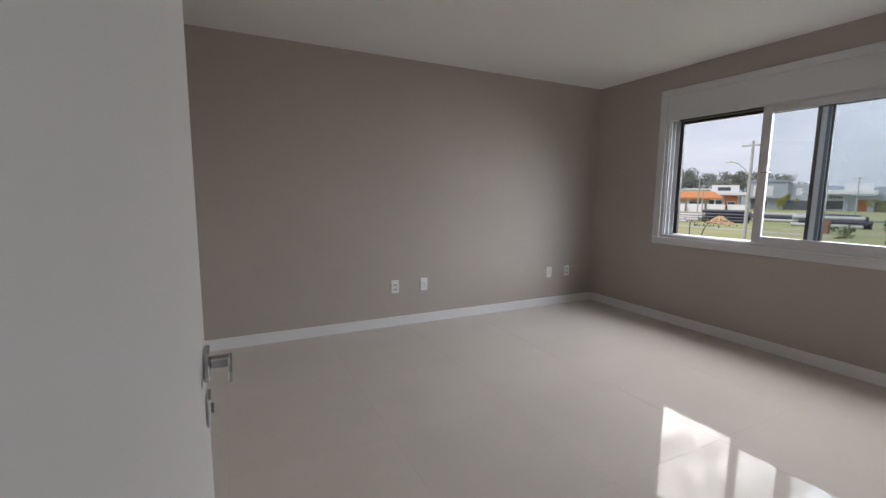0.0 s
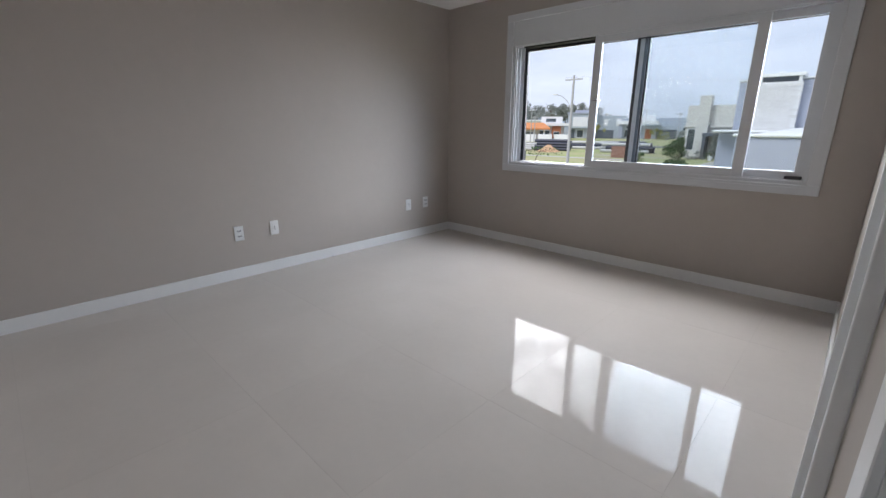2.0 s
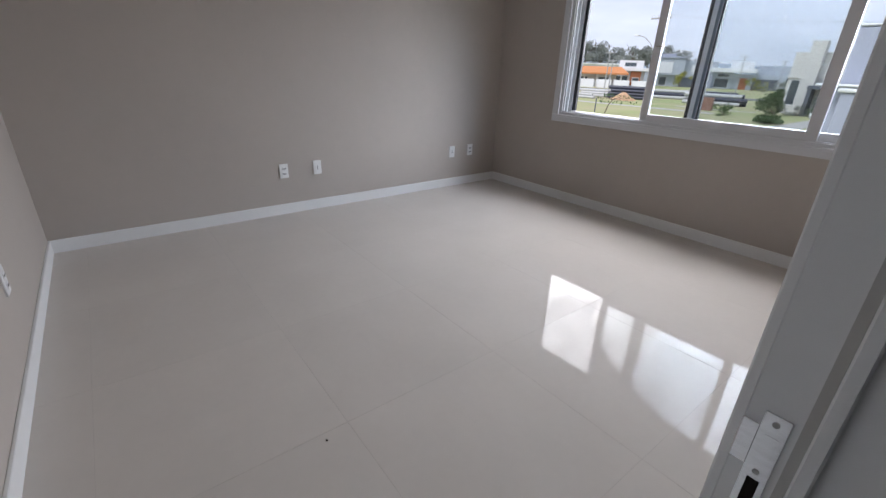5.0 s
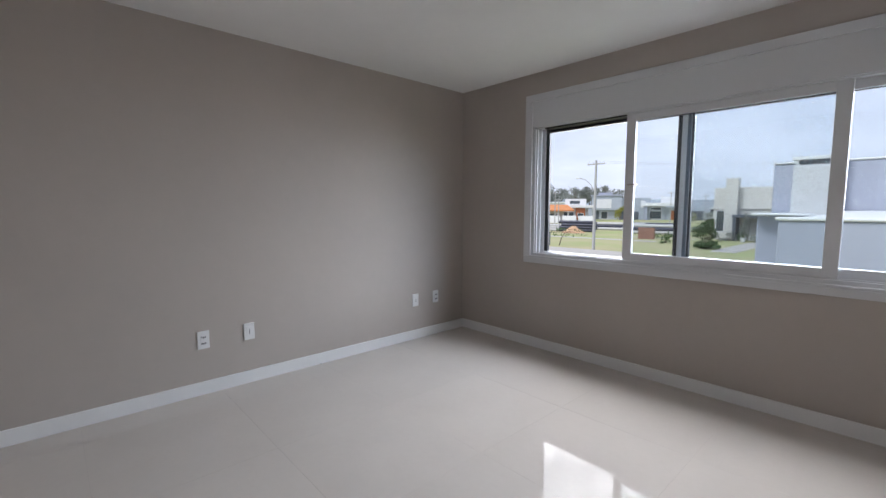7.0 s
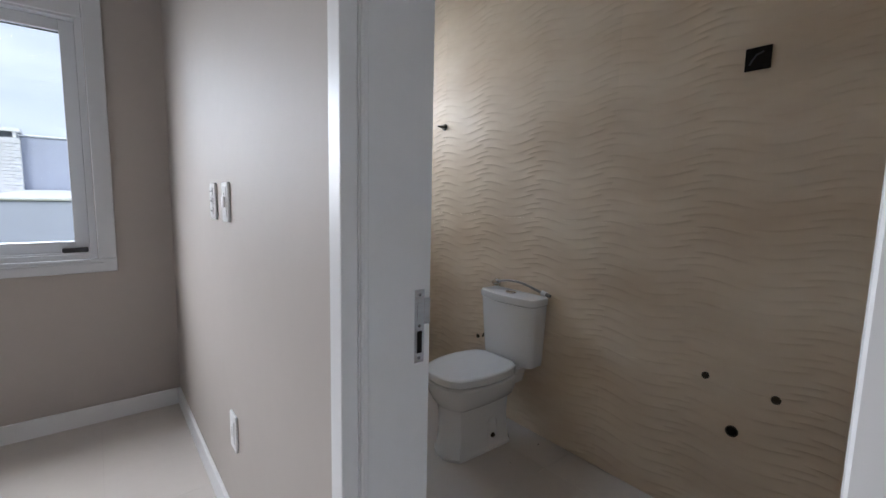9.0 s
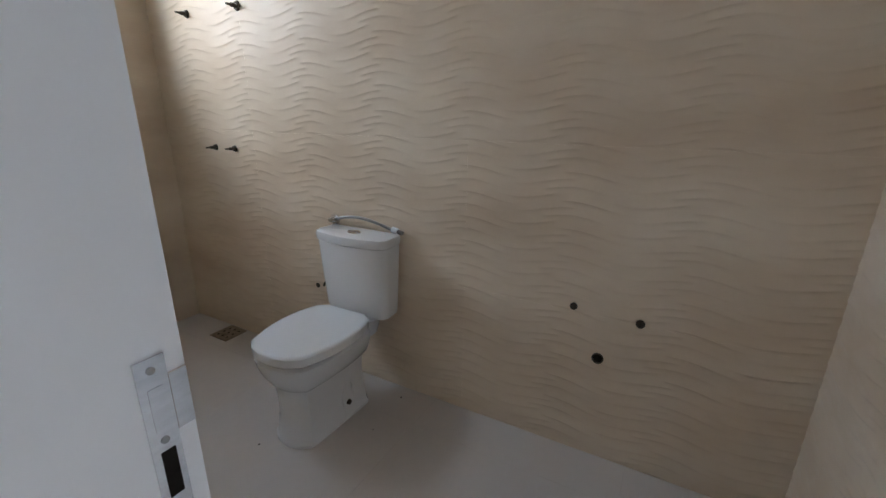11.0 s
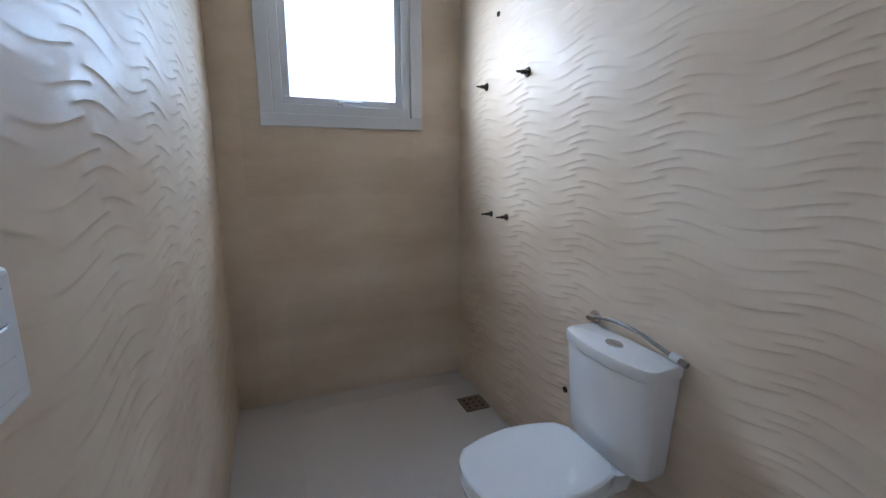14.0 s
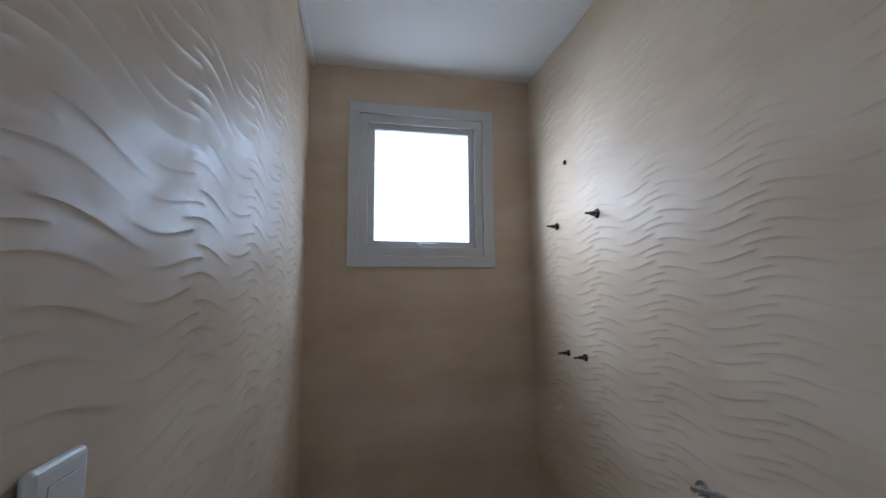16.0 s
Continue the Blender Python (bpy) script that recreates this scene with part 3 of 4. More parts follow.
        part("rocker", put(-0.017, 0.017, 0.0122, 0.017, z - 0.018, z + 0.018, 0.002), PLASTIC, root)
        part("marker", put(-0.003, 0.003, 0.0122, 0.0128, z + 0.024, z + 0.03), SLOT, root)
    return root


WEST, EAST, SOUTH = ("x", WX, 1), ("x", 0.0, -1), ("y", SY, 1)
plate("socket_plate", WEST, -2.76, 0.418, "sockets", "white double socket low on the greige wall")
plate("data_plate", WEST, -2.43, 0.420, "blank", "white blank plate low on greige wall")
plate("data_plate", WEST, -0.72, 0.422, "blank", "white blank plate low on greige wall")
plate("socket_plate", WEST, -0.433, 0.424, "sockets", "white double socket low on the greige wall")
plate("switch_plate", EAST, -1.205, 1.268, "three", "white triple module plate beside light switch")
plate("switch_plate", EAST, -1.400, 1.268, "rocker", "white light switch beside bathroom door")
plate("socket_plate", EAST, -1.395, 0.443, "blank", "white plate low beside bathroom door")
plate("socket_plate", SOUTH, -2.47, 0.44, "sockets", "white double socket low on south wall")
plate("switch_plate", ("x", BX0 + 0.003, 1), -1.972, 1.2, "stacked", "white light switch on wave tiles", w=0.082, h=0.135)
plate("socket_plate", ("y", BY0 + 0.004, 1), 1.10, 1.22, "sockets", "white socket on tiled wall behind bathroom door")


# ---------------- bathroom things ----------------
def outline(half_l, half_w, n, power, taper=0.0, cx=0.0, cy=0.0, z=0.0):
    """A squarish closed outline; positive taper narrows its -x end."""
    ring = []
    for k in range(n):
        a = 2 * math.pi * k / n
        c, s = math.cos(a), math.sin(a)
        px = math.copysign(abs(c) ** (2 / power), c) * half_l
        py = math.copysign(abs(s) ** (2 / power), s) * half_w
        py *= 1 - taper * (0.5 - px / (2 * half_l))
        ring.append(Vector((cx + px, cy + py, z)))
    return ring


TY = -1.432
def lid_ring(xb, xf, wb, wm, wf, z, r=0.03, bow=0.012):
    """A closed outline from the back edge xb to the front edge xf, with half widths at back, middle and front, and rounded corners."""
    side = []
    n = 14
    for k in range(n + 1):
        t = k / n
        w = wb + (wf - wb) * t + (wm - (wb + wf) / 2) * 4 * t * (1 - t)
        d = min(t, 1 - t) * (xb - xf)
        if d < r:
            w -= r - math.sqrt(max(0.0, r * r - (r - d) ** 2))
        side.append((xb + (xf - xb) * t, w))
    ring = [Vector((x, TY + w, z)) for x, w in side]
    wend = side[-1][1]
    ring += [Vector((xf - bow * (1 - (u / 4) ** 2), TY + wend * -u / 4, z)) for u in range(-3, 4)]
    ring += [Vector((x, TY - w, z)) for x, w in reversed(side)]
    return ring


toilet = thing("toilet", 1.15, TY, 0, "glazed white close-coupled toilet with closed square lid", "toilet")
N = 48
bm = bmesh.new()
rows = ((0.000, 1.345, 0.945, 0.114, 0.110, 0.100), (0.016, 1.346, 0.944, 0.115, 0.111, 0.101), (0.026, 1.342, 0.950, 0.108, 0.103, 0.096), (0.12, 1.335, 0.962, 0.094, 0.092, 0.090), (0.21, 1.335, 0.958, 0.092, 0.094, 0.090), (0.258, 1.336, 0.952, 0.096, 0.102, 0.094), (0.270, 1.338, 0.944, 0.106, 0.122, 0.102), (0.284, 1.339, 0.934, 0.116, 0.138, 0.108), (0.32, 1.342, 0.916, 0.128, 0.156, 0.115), (0.360, 1.344, 0.905, 0.137, 0.170, 0.121), (0.386, 1.344, 0.901, 0.138, 0.174, 0.123), (0.393, 1.338, 0.908, 0.130, 0.166, 0.116))
loft(bm, [lid_ring(xb, xf, wb, wm, wf, z, 0.035, 0.014) for z, xb, xf, wb, wm, wf in rows])
bowl = part("bowl", bm, CERAMIC, toilet, "white glazed ceramic bowl and foot", smooth=True)
bm = bmesh.new()
loft(bm, [outline(0.072, hw, N, 3.5, 0.0, 1.405, TY, z) for z, hw in ((0.30, 0.08), (0.36, 0.10), (0.398, 0.12))])
part("shelf", bm, CERAMIC, toilet, smooth=True)
bm = bmesh.new()
rod(bm, (1.20, TY - 0.098, 0.075), (1.20, TY - 0.109, 0.073), 0.013, 0.010, sides=14)
part("bolt_cover", bm, BRASS, toilet, "dark floor bolt")
for side in (-1, 1):
    # a raised rim round the pocket in which the floor bolt sits
    bm = bmesh.new()
    lip = lambda x, z: (x, TY + side * (0.0955 + 0.010 * max(0.0, 1 - z / 0.05)), z)
    tube(bm, [lip(1.172, 0.022), lip(1.168, 0.07), lip(1.170, 0.15), lip(1.182, 0.17), lip(1.218, 0.17), lip(1.232, 0.15), lip(1.234, 0.07), lip(1.230, 0.022)], 0.004, 8)
    part("pocket_rim", bm, CERAMIC, toilet, smooth=True)
bm = bmesh.new()
loft(bm, [lid_ring(1.325 - i, 0.905 + i, 0.131 - i, 0.174 - i, 0.116 - i, z, 0.03, 0.018) for z, i in ((0.3942, 0.022), (0.396, 0.018), (0.403, 0.018), (0.4038, 0.022))])
part("seat", bm, SEATPL, toilet, "white plastic seat ring", smooth=True)
bm = bmesh.new()
loft(bm, [lid_ring(1.335 - i, 0.900 + i, 0.136 - i, 0.181 - i, 0.121 - i, z, 0.028, 0.018) for z, i in ((0.404, 0.006), (0.4075, 0.001), (0.440, 0.0), (0.4455, 0.004), (0.4475, 0.011), (0.4485, 0.03), (0.449, 0.042))])
part("lid", bm, SEATPL, toilet, "closed white plastic lid", smooth=True)
for s_ in (-0.075, 0.075):
    bm = bmesh.new()
    rod(bm, (1.322, TY + s_ - 0.02, 0.42), (1.322, TY + s_ + 0.02, 0.42), 0.012)
    part("seat_hinge", bm, SLOT, toilet)


def tank_ring(z, w, d, bow):
    """A flat back on the wall side and a bowed front."""
    ring = []
    for k in range(49):
        u = math.sin((k / 24 - 1) * math.pi / 2)
        ring.append(Vector((1.488 - d - bow * (1 - u * u) + 0.030 * (1 - math.sqrt(max(0.0, 1 - (max(0.0, abs(u) - 0.86) / 0.14) ** 2))), TY + u * w, z)))
    ring += [Vector((1.488, TY + w - 0.004, z)), Vector((1.488, TY - w + 0.004, z))]
    return ring


bm = bmesh.new()
loft(bm, [tank_ring(z, w, d, b) for z, w, d, b in ((0.400, 0.160, 0.085, 0.024), (0.404, 0.170, 0.094, 0.027), (0.43, 0.176, 0.100, 0.029), (0.58, 0.184, 0.110, 0.031), (0.738, 0.192, 0.118, 0.032), (0.742, 0.191, 0.117, 0.032))])
part("cistern", bm, CERAMIC, toilet, "white ceramic cistern", smooth=True)
bm = bmesh.new()
loft(bm, [tank_ring(z, w, d, b) for z, w, d, b in ((0.744, 0.193, 0.118, 0.032), (0.747, 0.197, 0.123, 0.033), (0.774, 0.199, 0.125, 0.034), (0.784, 0.196, 0.122, 0.034), (0.788, 0.188, 0.114, 0.032))])
tl = part("cistern_lid", bm, CERAMIC, toilet, smooth=True)
bm = bmesh.new()
loft(bm, [outline(0.022 * f, 0.033 * f, 28, 2.0, 0, 1.41, TY, z) for z, f in ((0.7885, 1.0), (0.793, 1.0), (0.795, 0.94), (0.7945, 0.8))])
part("flush_button", bm, CHROME, tl, "oval chrome flush button", smooth=True)
bm = bmesh.new()
loft(bm, [outline(0.0015, 0.03, 16, 2, 0, 1.41, TY, z) for z in (0.7947, 0.7955)])
part("button_split", bm, STEEL, tl)

hose = thing("supply_hose", 1.48, -1.25, 0.81, "braided steel supply hose hanging loose behind the cistern", "hose")
bm = bmesh.new()
pts = []
for k in range(21):
    u = k / 20
    pts.append((1.470 - 0.020 * math.sin(u * math.pi), -1.262 - 0.345 * u, 0.812 + 0.036 * math.sin(u * math.pi) - 0.010 * u + 0.004))
tube(bm, pts, [0.0065 + 0.0004 * (k % 2) for k in range(21)], 10)
part("braid", bm, STEEL, hose, "braided steel sleeve", smooth=True)
bm = bmesh.new()
rod(bm, (1.497, -1.247, 0.808), (1.489, -1.247, 0.808), 0.026, sides=24)
rose = part("rose", bm, CHROME, hose, "round chrome wall rose")
bm = bmesh.new()
rod(bm, (1.489, -1.247, 0.808), (1.462, -1.249, 0.812), 0.011)
rod(bm, (1.468, -1.235, 0.81), (1.468, -1.275, 0.817), 0.0105, sides=6)
part("angle_valve", bm, CHROME, rose)
bm = bmesh.new()
rod(bm, (1.468, -1.600, 0.811), (1.468, -1.628, 0.806), 0.014, sides=16)
part("nut", bm, SEATPL, hose, "white plastic nut")
bm = bmesh.new()
rod(bm, (1.468, -1.628, 0.806), (1.468, -1.652, 0.801), 0.010, sides=12)
part("threaded_end", bm, STEEL, hose)


def tap_stub(y, z, big, label):
    """A bare valve spindle that sticks out of the tiles."""
    r = thing("valve_stub", BX1, y, z, label, "valve", "bare valves on the shower wall")
    bm = bmesh.new()
    rod(bm, (BX1 - 0.001, y, z), (BX1 - 0.011, y, z), 0.017 * big, 0.013 * big, sides=18)
    base = part("collar", bm, BRASS, r)
    bm = bmesh.new()
    rod(bm, (BX1 - 0.011, y, z), (BX1 - 0.034, y, z), 0.008 * big, sides=6)
    rod(bm, (BX1 - 0.034, y, z), (BX1 - 0.060, y, z), 0.0048 * big, 0.004 * big, sides=12)
    part("spindle", bm, BRASS, base)


tap_stub(-0.320, 1.772, 1.2, "bare dark brass valve spindle on tiles")
tap_stub(-0.715, 1.772, 1.35, "bare dark brass valve spindle on tiles")
tap_stub(-0.405, 1.110, 1.0, "bare brass valve spindle above shower drain")
tap_stub(-0.565, 1.110, 1.0, "bare brass valve spindle above shower drain")


def pipe_hole(y, z, r, label, plug=None):
    r *= 0.8
    h = thing("pipe_outlet", BX1, y, z, label, "pipe", "capped pipe ends in wall tiles")
    bm = bmesh.new()
    ring = lambda rad, x: [Vector((x, y + rad * math.cos(6.28319 * k / 24), z + rad * math.sin(6.28319 * k / 24))) for k in range(24)]
    loft(bm, [ring(r, BX1), ring(r, BX1 - 0.0055), ring(r * 0.8, BX1 - 0.0055), ring(r * 0.8, BX1 - 0.001)], cap=False)
    part("rim", bm, BRASS, h, smooth=True)
    bm = bmesh.new()
    loft(bm, [ring(r * 0.81, BX1 - 0.0025), ring(r * 0.79, BX1 - 0.0032)])
    # without a plug, a dark disc stands in for the shade inside
    part("opening", bm, plug or HOLE, h)


pipe_hole(-2.393, 0.620, 0.017, "small capped water pipe end in tiles", BRASS)
pipe_hole(-2.623, 0.605, 0.019, "small capped water pipe end in tiles", BRASS)
pipe_hole(-2.499, 0.432, 0.027, "wide dark waste pipe end in tiles")
pipe_hole(-1.094, 0.435, 0.016, "small capped water pipe end beside toilet", BRASS)
pipe_hole(-0.433, 2.095, 0.016, "small dark shower pipe end in tiles")
bm = bmesh.new()
tube(bm, [(1.498, -1.165, 0.475), (1.475, -1.167, 0.472), (1.458, -1.175, 0.462)], 0.006, 8)
solid("pipe_stub", bm, BRASS, "thin bare pipe stub behind cistern", "pipe", kind="thing")

jb = thing("junction_box", BX1, -2.464, 1.80, "open black electrical box set in tiles", "electrical box")
part("box_rim", boxes((BX1 - 0.005, BX1 - 0.001, -2.503, -2.425, 1.770, 1.777), (BX1 - 0.005, BX1 - 0.001, -2.503, -2.425, 1.841, 1.848), (BX1 - 0.005, BX1 - 0.001, -2.503, -2.496, 1.777, 1.841), (BX1 - 0.005, BX1 - 0.001, -2.432, -2.425, 1.777, 1.841)), HOLE, jb)
part("box_back", boxes((BX1 - 0.0045, BX1 - 0.0015, -2.496, -2.432, 1.777, 1.841)), HOLE, jb)
bm = bmesh.new()
tube(bm, [(1.494, -2.48, 1.83), (1.485, -2.462, 1.82), (1.486, -2.448, 1.80), (1.494, -2.44, 1.79)], 0.003, 6)
part("wire", bm, CABLE, jb)

drain = thing("floor_drain", 1.415, -0.39, 0, "square bronze drain grate set in floor", "drain")
part("grate", boxes((1.34, 1.49, -0.465, -0.315, 0.0005, 0.005), bevel=0.001), DRAINM, drain)
for i in range(3):
    for j in range(3):
        bm = bmesh.new()
        rod(bm, (1.375 + 0.04 * i, -0.43 + 0.04 * j, 0.0051), (1.375 + 0.04 * i, -0.43 + 0.04 * j, 0.0056), 0.007, sides=10)
        # dark disc on the grate in place of a shaded hole
        part("hole", bm, HOLE, drain)
for x, y, r in ((-1.19, -3.60, 0.007), (-4.0, -1.83, 0.008), (0.88, -1.33, 0.006), (1.42, -1.66, 0.006), (1.18, -1.68, 0.004)):
    bm = bmesh.new()
    bmesh.ops.create_icosphere(bm, subdivisions=1, radius=r, matrix=Matrix.Translation((x, y, 0.0025)) @ Matrix.Diagonal((1, 0.7, 0.35, 1)))
    solid("dirt_crumb", bm, HOLE, "tiny dark crumb of dirt on floor", "debris", kind="thing", group="crumbs on the floor")

# ---------------- outside ----------------
G = -2.85
bm = bmesh.new()
bmesh.ops.create_grid(bm, x_segments=40, y_segments=40, size=2500, matrix=Matrix.Translation((0, 0, G)))
solid("ground", bm, GRASS, "patchy green grass with dry spots", "ground")
solid("road", boxes((-160, 40, 92, 99, G + 0.01, G + 0.05)), ASPHALT, "grey asphalt street before the houses", "road")
solid("pavement", boxes((-90, 30, 32.0, 36.2, G + 0.01, G + 0.14)), PAVE, "pale concrete pavement along the lot", "pavement")
bm = boxes((-42, -22, 52, 54, G + 0.006, G + 0.02), (-30, -20, 60.0, 61.2, G + 0.006, G + 0.02))
solid("dirt_track", bm, PAVE, "pale bare track across the grass", "path")
bm = bmesh.new()
ring_a, ring_b = [], []
for k in range(121):
    a = radians(35 + 110 * k / 120)
    d = 1700
    h = 26 + 30 * noise.noise((k * 0.09, 2.0, 0.0)) + 9 * noise.noise((k * 0.4, 7.0, 0.0)) + 30 * math.exp(-((k - 96) / 9) ** 2)
    ring_a.append(bm.verts.new((d * math.cos(a), d * math.sin(a), G - 4)))
    ring_b.append(bm.verts.new((d * 1.05 * math.cos(a), d * 1.05 * math.sin(a), G + max(6, h))))
for k in range(120):
    bm.faces.new((ring_a[k], ring_a[k + 1], ring_b[k + 1], ring_b[k]))
solid("backdrop_hills", bm, HILLM, "low hazy blue hills on the horizon", "hills")


def facing(x, y):
    """The turn that shows a front, which looks along -y, to the bedroom window."""
    return math.atan2(-1.5 - x, y + 3.0)


def house(name, x, y, label, blocks, windows=(), extra=(), turn=None, group="houses across the field"):
    """blocks: (part, x0, x1, y0, y1, z0, z1, material); windows: (x0, x1, y, z0, z1, material), all from the house's own corner, front along -y."""
    root = thing(name, 0, 0, 0, label, "house", group)
    for nm, x0, x1, y0, y1, z0, z1, mat in blocks:
        part(nm, boxes((x0, x1, y0, y1, z0, z1), bevel=0.03), mat, root)
    for x0, x1, yy, z0, z1, mat in windows:
        w = part("window", boxes((x0, x1, yy - 0.06, yy - 0.02, z0, z0 + 0.12), (x0, x1, yy - 0.06, yy - 0.02, z1 - 0.12, z1), (x0, x0 + 0.12, yy - 0.06, yy - 0.02, z0 + 0.12, z1 - 0.12), (x1 - 0.12, x1, yy - 0.06, yy - 0.02, z0 + 0.12, z1 - 0.12)), H_WHITE, root)
        part("pane", boxes((x0 + 0.12, x1 - 0.12, yy - 0.045, yy - 0.03, z0 + 0.12, z1 - 0.12)), mat, w)
    for nm, bm_, mat in extra:
        part(nm, bm_, mat, root)
    root.matrix_world = pose(x, y, G, 0, 0, math.degrees(facing(x, y) if turn is None else turn))
    return root


# far white house with a timber panel
house("modern_house", -75, 128, "white flat-roofed house with orange timber panel",
      [("wall", -7, 3.6, 2, 12, 0, 5.0, H_WHITE), ("wall", -5.5, 1.5, 3, 11, 5.301, 7.4, H_WHITE), ("roof_slab", -8, 4.2, 0.6, 12, 4.4, 5.3, ROOFW), ("panel", -1.8, 1.2, 1.2, 1.98, 0.4, 4.3, WOOD), ("side_wall", 2.2, 3.4, 0.8, 1.99, 0, 4.38, H_GREY)],
      [(-6, -2.4, 2, 1.0, 3.0, DARKGLASS), (-1.2, 0.8, 1.2, 1.2, 2.6, DARKGLASS), (-4.0, -0.5, 3, 5.6, 6.9, DARKGLASS)])
house("porch_house", -77.5, 112, "low white house with orange clay roof",
      [("wall", -8, 5, 4, 12, 0, 3.4, H_WHITE)] + [("post", px, px + 0.4, 0.2, 0.6, 0, 3.3, H_WHITE) for px in (-7.5, -4, -0.5, 3, 6)],
      [(-6, -3, 4, 0.8, 2.6, DARKGLASS), (0, 3, 4, 0.2, 2.6, DARKGLASS)],
      [("roof", loft(bmesh.new(), [[Vector(p) for p in ((-9, -0.6, 3.3), (8, -0.6, 3.3), (8, 12, 3.3), (-9, 12, 3.3))], [Vector(p) for p in ((-9, -0.6, 3.7), (8, -0.6, 3.7), (8, 12, 3.7), (-9, 12, 3.7))], [Vector(p) for p in ((-7, 4, 5.4), (6, 4, 5.4), (6, 7, 5.4), (-7, 7, 5.4))]]), TERRA)])
house("grey_house", -75, 152, "blue-grey two-storey house with white shutters",
      [("wall", -7.8, 2.2, 1.5, 12, 0, 3.6, H_GREY), ("upper_wall", -8.2, 2.4, 0, 12, 3.6, 8.8, H_GREY), ("wall", 2.4, 12, 1.2, 12, 0, 8.0, H_GREY), ("roof_slab", -8.6, 2.6, -0.4, 12.2, 8.8, 9.3, H_LILAC), ("parapet", -6, -1, 5, 9, 9.3, 10.2, H_LILAC), ("shutter", -6.4, -1.2, -0.08, -0.005, 4.2, 7.6, H_WHITE), ("garage_door", 1.6, 8.2, 1.1, 1.19, 0, 3.0, H_DARK), ("porch_wall", -6.8, -5.6, 1.3, 1.49, 0, 3.2, H_DARK)],
      [(-4.8, -2.4, 1.5, 0.2, 3.0, DARKGLASS), (4.5, 6.0, 1.2, 4.6, 6.8, H_WHITE), (8.8, 10.4, 1.2, 4.4, 7.0, H_WHITE)])
house("slab_roof_house", -59.5, 158, "grey house under a white slab roof",
      [("wall", -6.5, 0, 2, 12, 0, 5.0, H_GREY), ("wall", 0, 14, 2.5, 12, 0, 4.6, H_GREY), ("roof_slab", -7.2, 6.0, 0, 12, 5.0, 6.2, ROOFW), ("upper_wall", -1.5, 5, 6, 12, 6.2, 8.4, H_WHITE), ("pier", -6.8, -5.6, 0.6, 1.98, 0, 5.0, H_LILAC), ("door", 2.0, 4.0, 2.4, 2.49, 0, 3.4, WOOD), ("garage_door", 5.5, 12, 2.4, 2.49, 0, 3.2, H_DARK), ("upper_wall", 6, 18, 5, 12, 4.6, 7.2, H_GREY)],
      [(-5.0, -1.0, 2, 0.3, 3.2, DARKGLASS), (-4.6, -1.2, 2, 3.5, 4.6, DARKGLASS)])
house("far_house", -52, 206, "small distant white flat-roofed house", [("wall", -9, 9, 0, 10, 0, 5.5, H_WHITE), ("roof_slab", -10, 10, -0.6, 10, 5.5, 6.1, ROOFW), ("upper_wall", -3, 5, 2, 9, 6.1, 8.4, H_GREY)], [(-7, -3, 0, 1, 4, DARKGLASS), (2, 7, 0, 1, 4, DARKGLASS)])
house("far_house", -112, 168, "small distant white flat-roofed house", [("wall", -10, 9, 0, 10, 0, 6.5, H_WHITE), ("roof_slab", -10.5, 9.5, -0.6, 10, 6.5, 7.1, ROOFW)], [(-7, -3, 0, 1, 4, DARKGLASS), (2, 7, 0, 1, 4, DARKGLASS)])
house("far_house", -38, 225, "small distant grey flat-roofed house", [("wall", -8, 12, 0, 10, 0, 6.0, H_GREY), ("roof_slab", -9, 13, -0.6, 10, 6.0, 6.6, ROOFW)], [(-5, -1, 0, 1, 4, DARKGLASS)])
wall_root = thing("boundary_wall", -82, 122, G, "low white rendered garden wall", "wall", "garden walls")
for k in range(5):
    part("wall_panel", boxes((-82 + 4.6 * k, -77.5 + 4.6 * k, 102.6 + 0.9 * k, 102.8 + 0.9 * k, G, G + 2.1), bevel=0.03), H_WHITE, wall_root)

# cream house with the dark portal
house("cream_house", -14.2, 63.0, "cream two-storey house with a tall pier and dark entrance portal",
      [("wall", -4.6, 14, 1.2, 14, 0, 7.0, H_CREAM), ("pier", -3.1, -1.7, 0.3, 1.4, 0, 8.2, H_CREAM), ("ledge", -4.7, -3.15, 1.0, 1.19, 4.1, 4.4, H_CREAM), ("ledge", -1.65, 2.4, 1.0, 1.19, 4.1, 4.4, H_CREAM), ("upper_wall", 2.4, 8, 0.4, 1.19, 3.8, 7.1, H_CREAM), ("portal_post", -1.9, -1.5, -0.9, 1.0, 0, 3.0, H_DARK), ("portal_post", 0.9, 1.3, -0.9, 1.0, 0, 3.0, H_DARK), ("portal_beam", -2.0, 1.4, -1.0, 1.1, 3.0, 3.4, H_DARK), ("door", -0.4, 0.6, 1.1, 1.19, 0, 2.4, H_WHITE)],
      [(-4.3, -3.2, 1.2, 1.0, 4.0, DARKGLASS), (0.7, 1.5, 1.2, 0.2, 2.4, DARKGLASS), (2.55, 3.2, 0.4, 4.2, 4.9, DARKGLASS)], turn=0.03, group="neighbour houses")

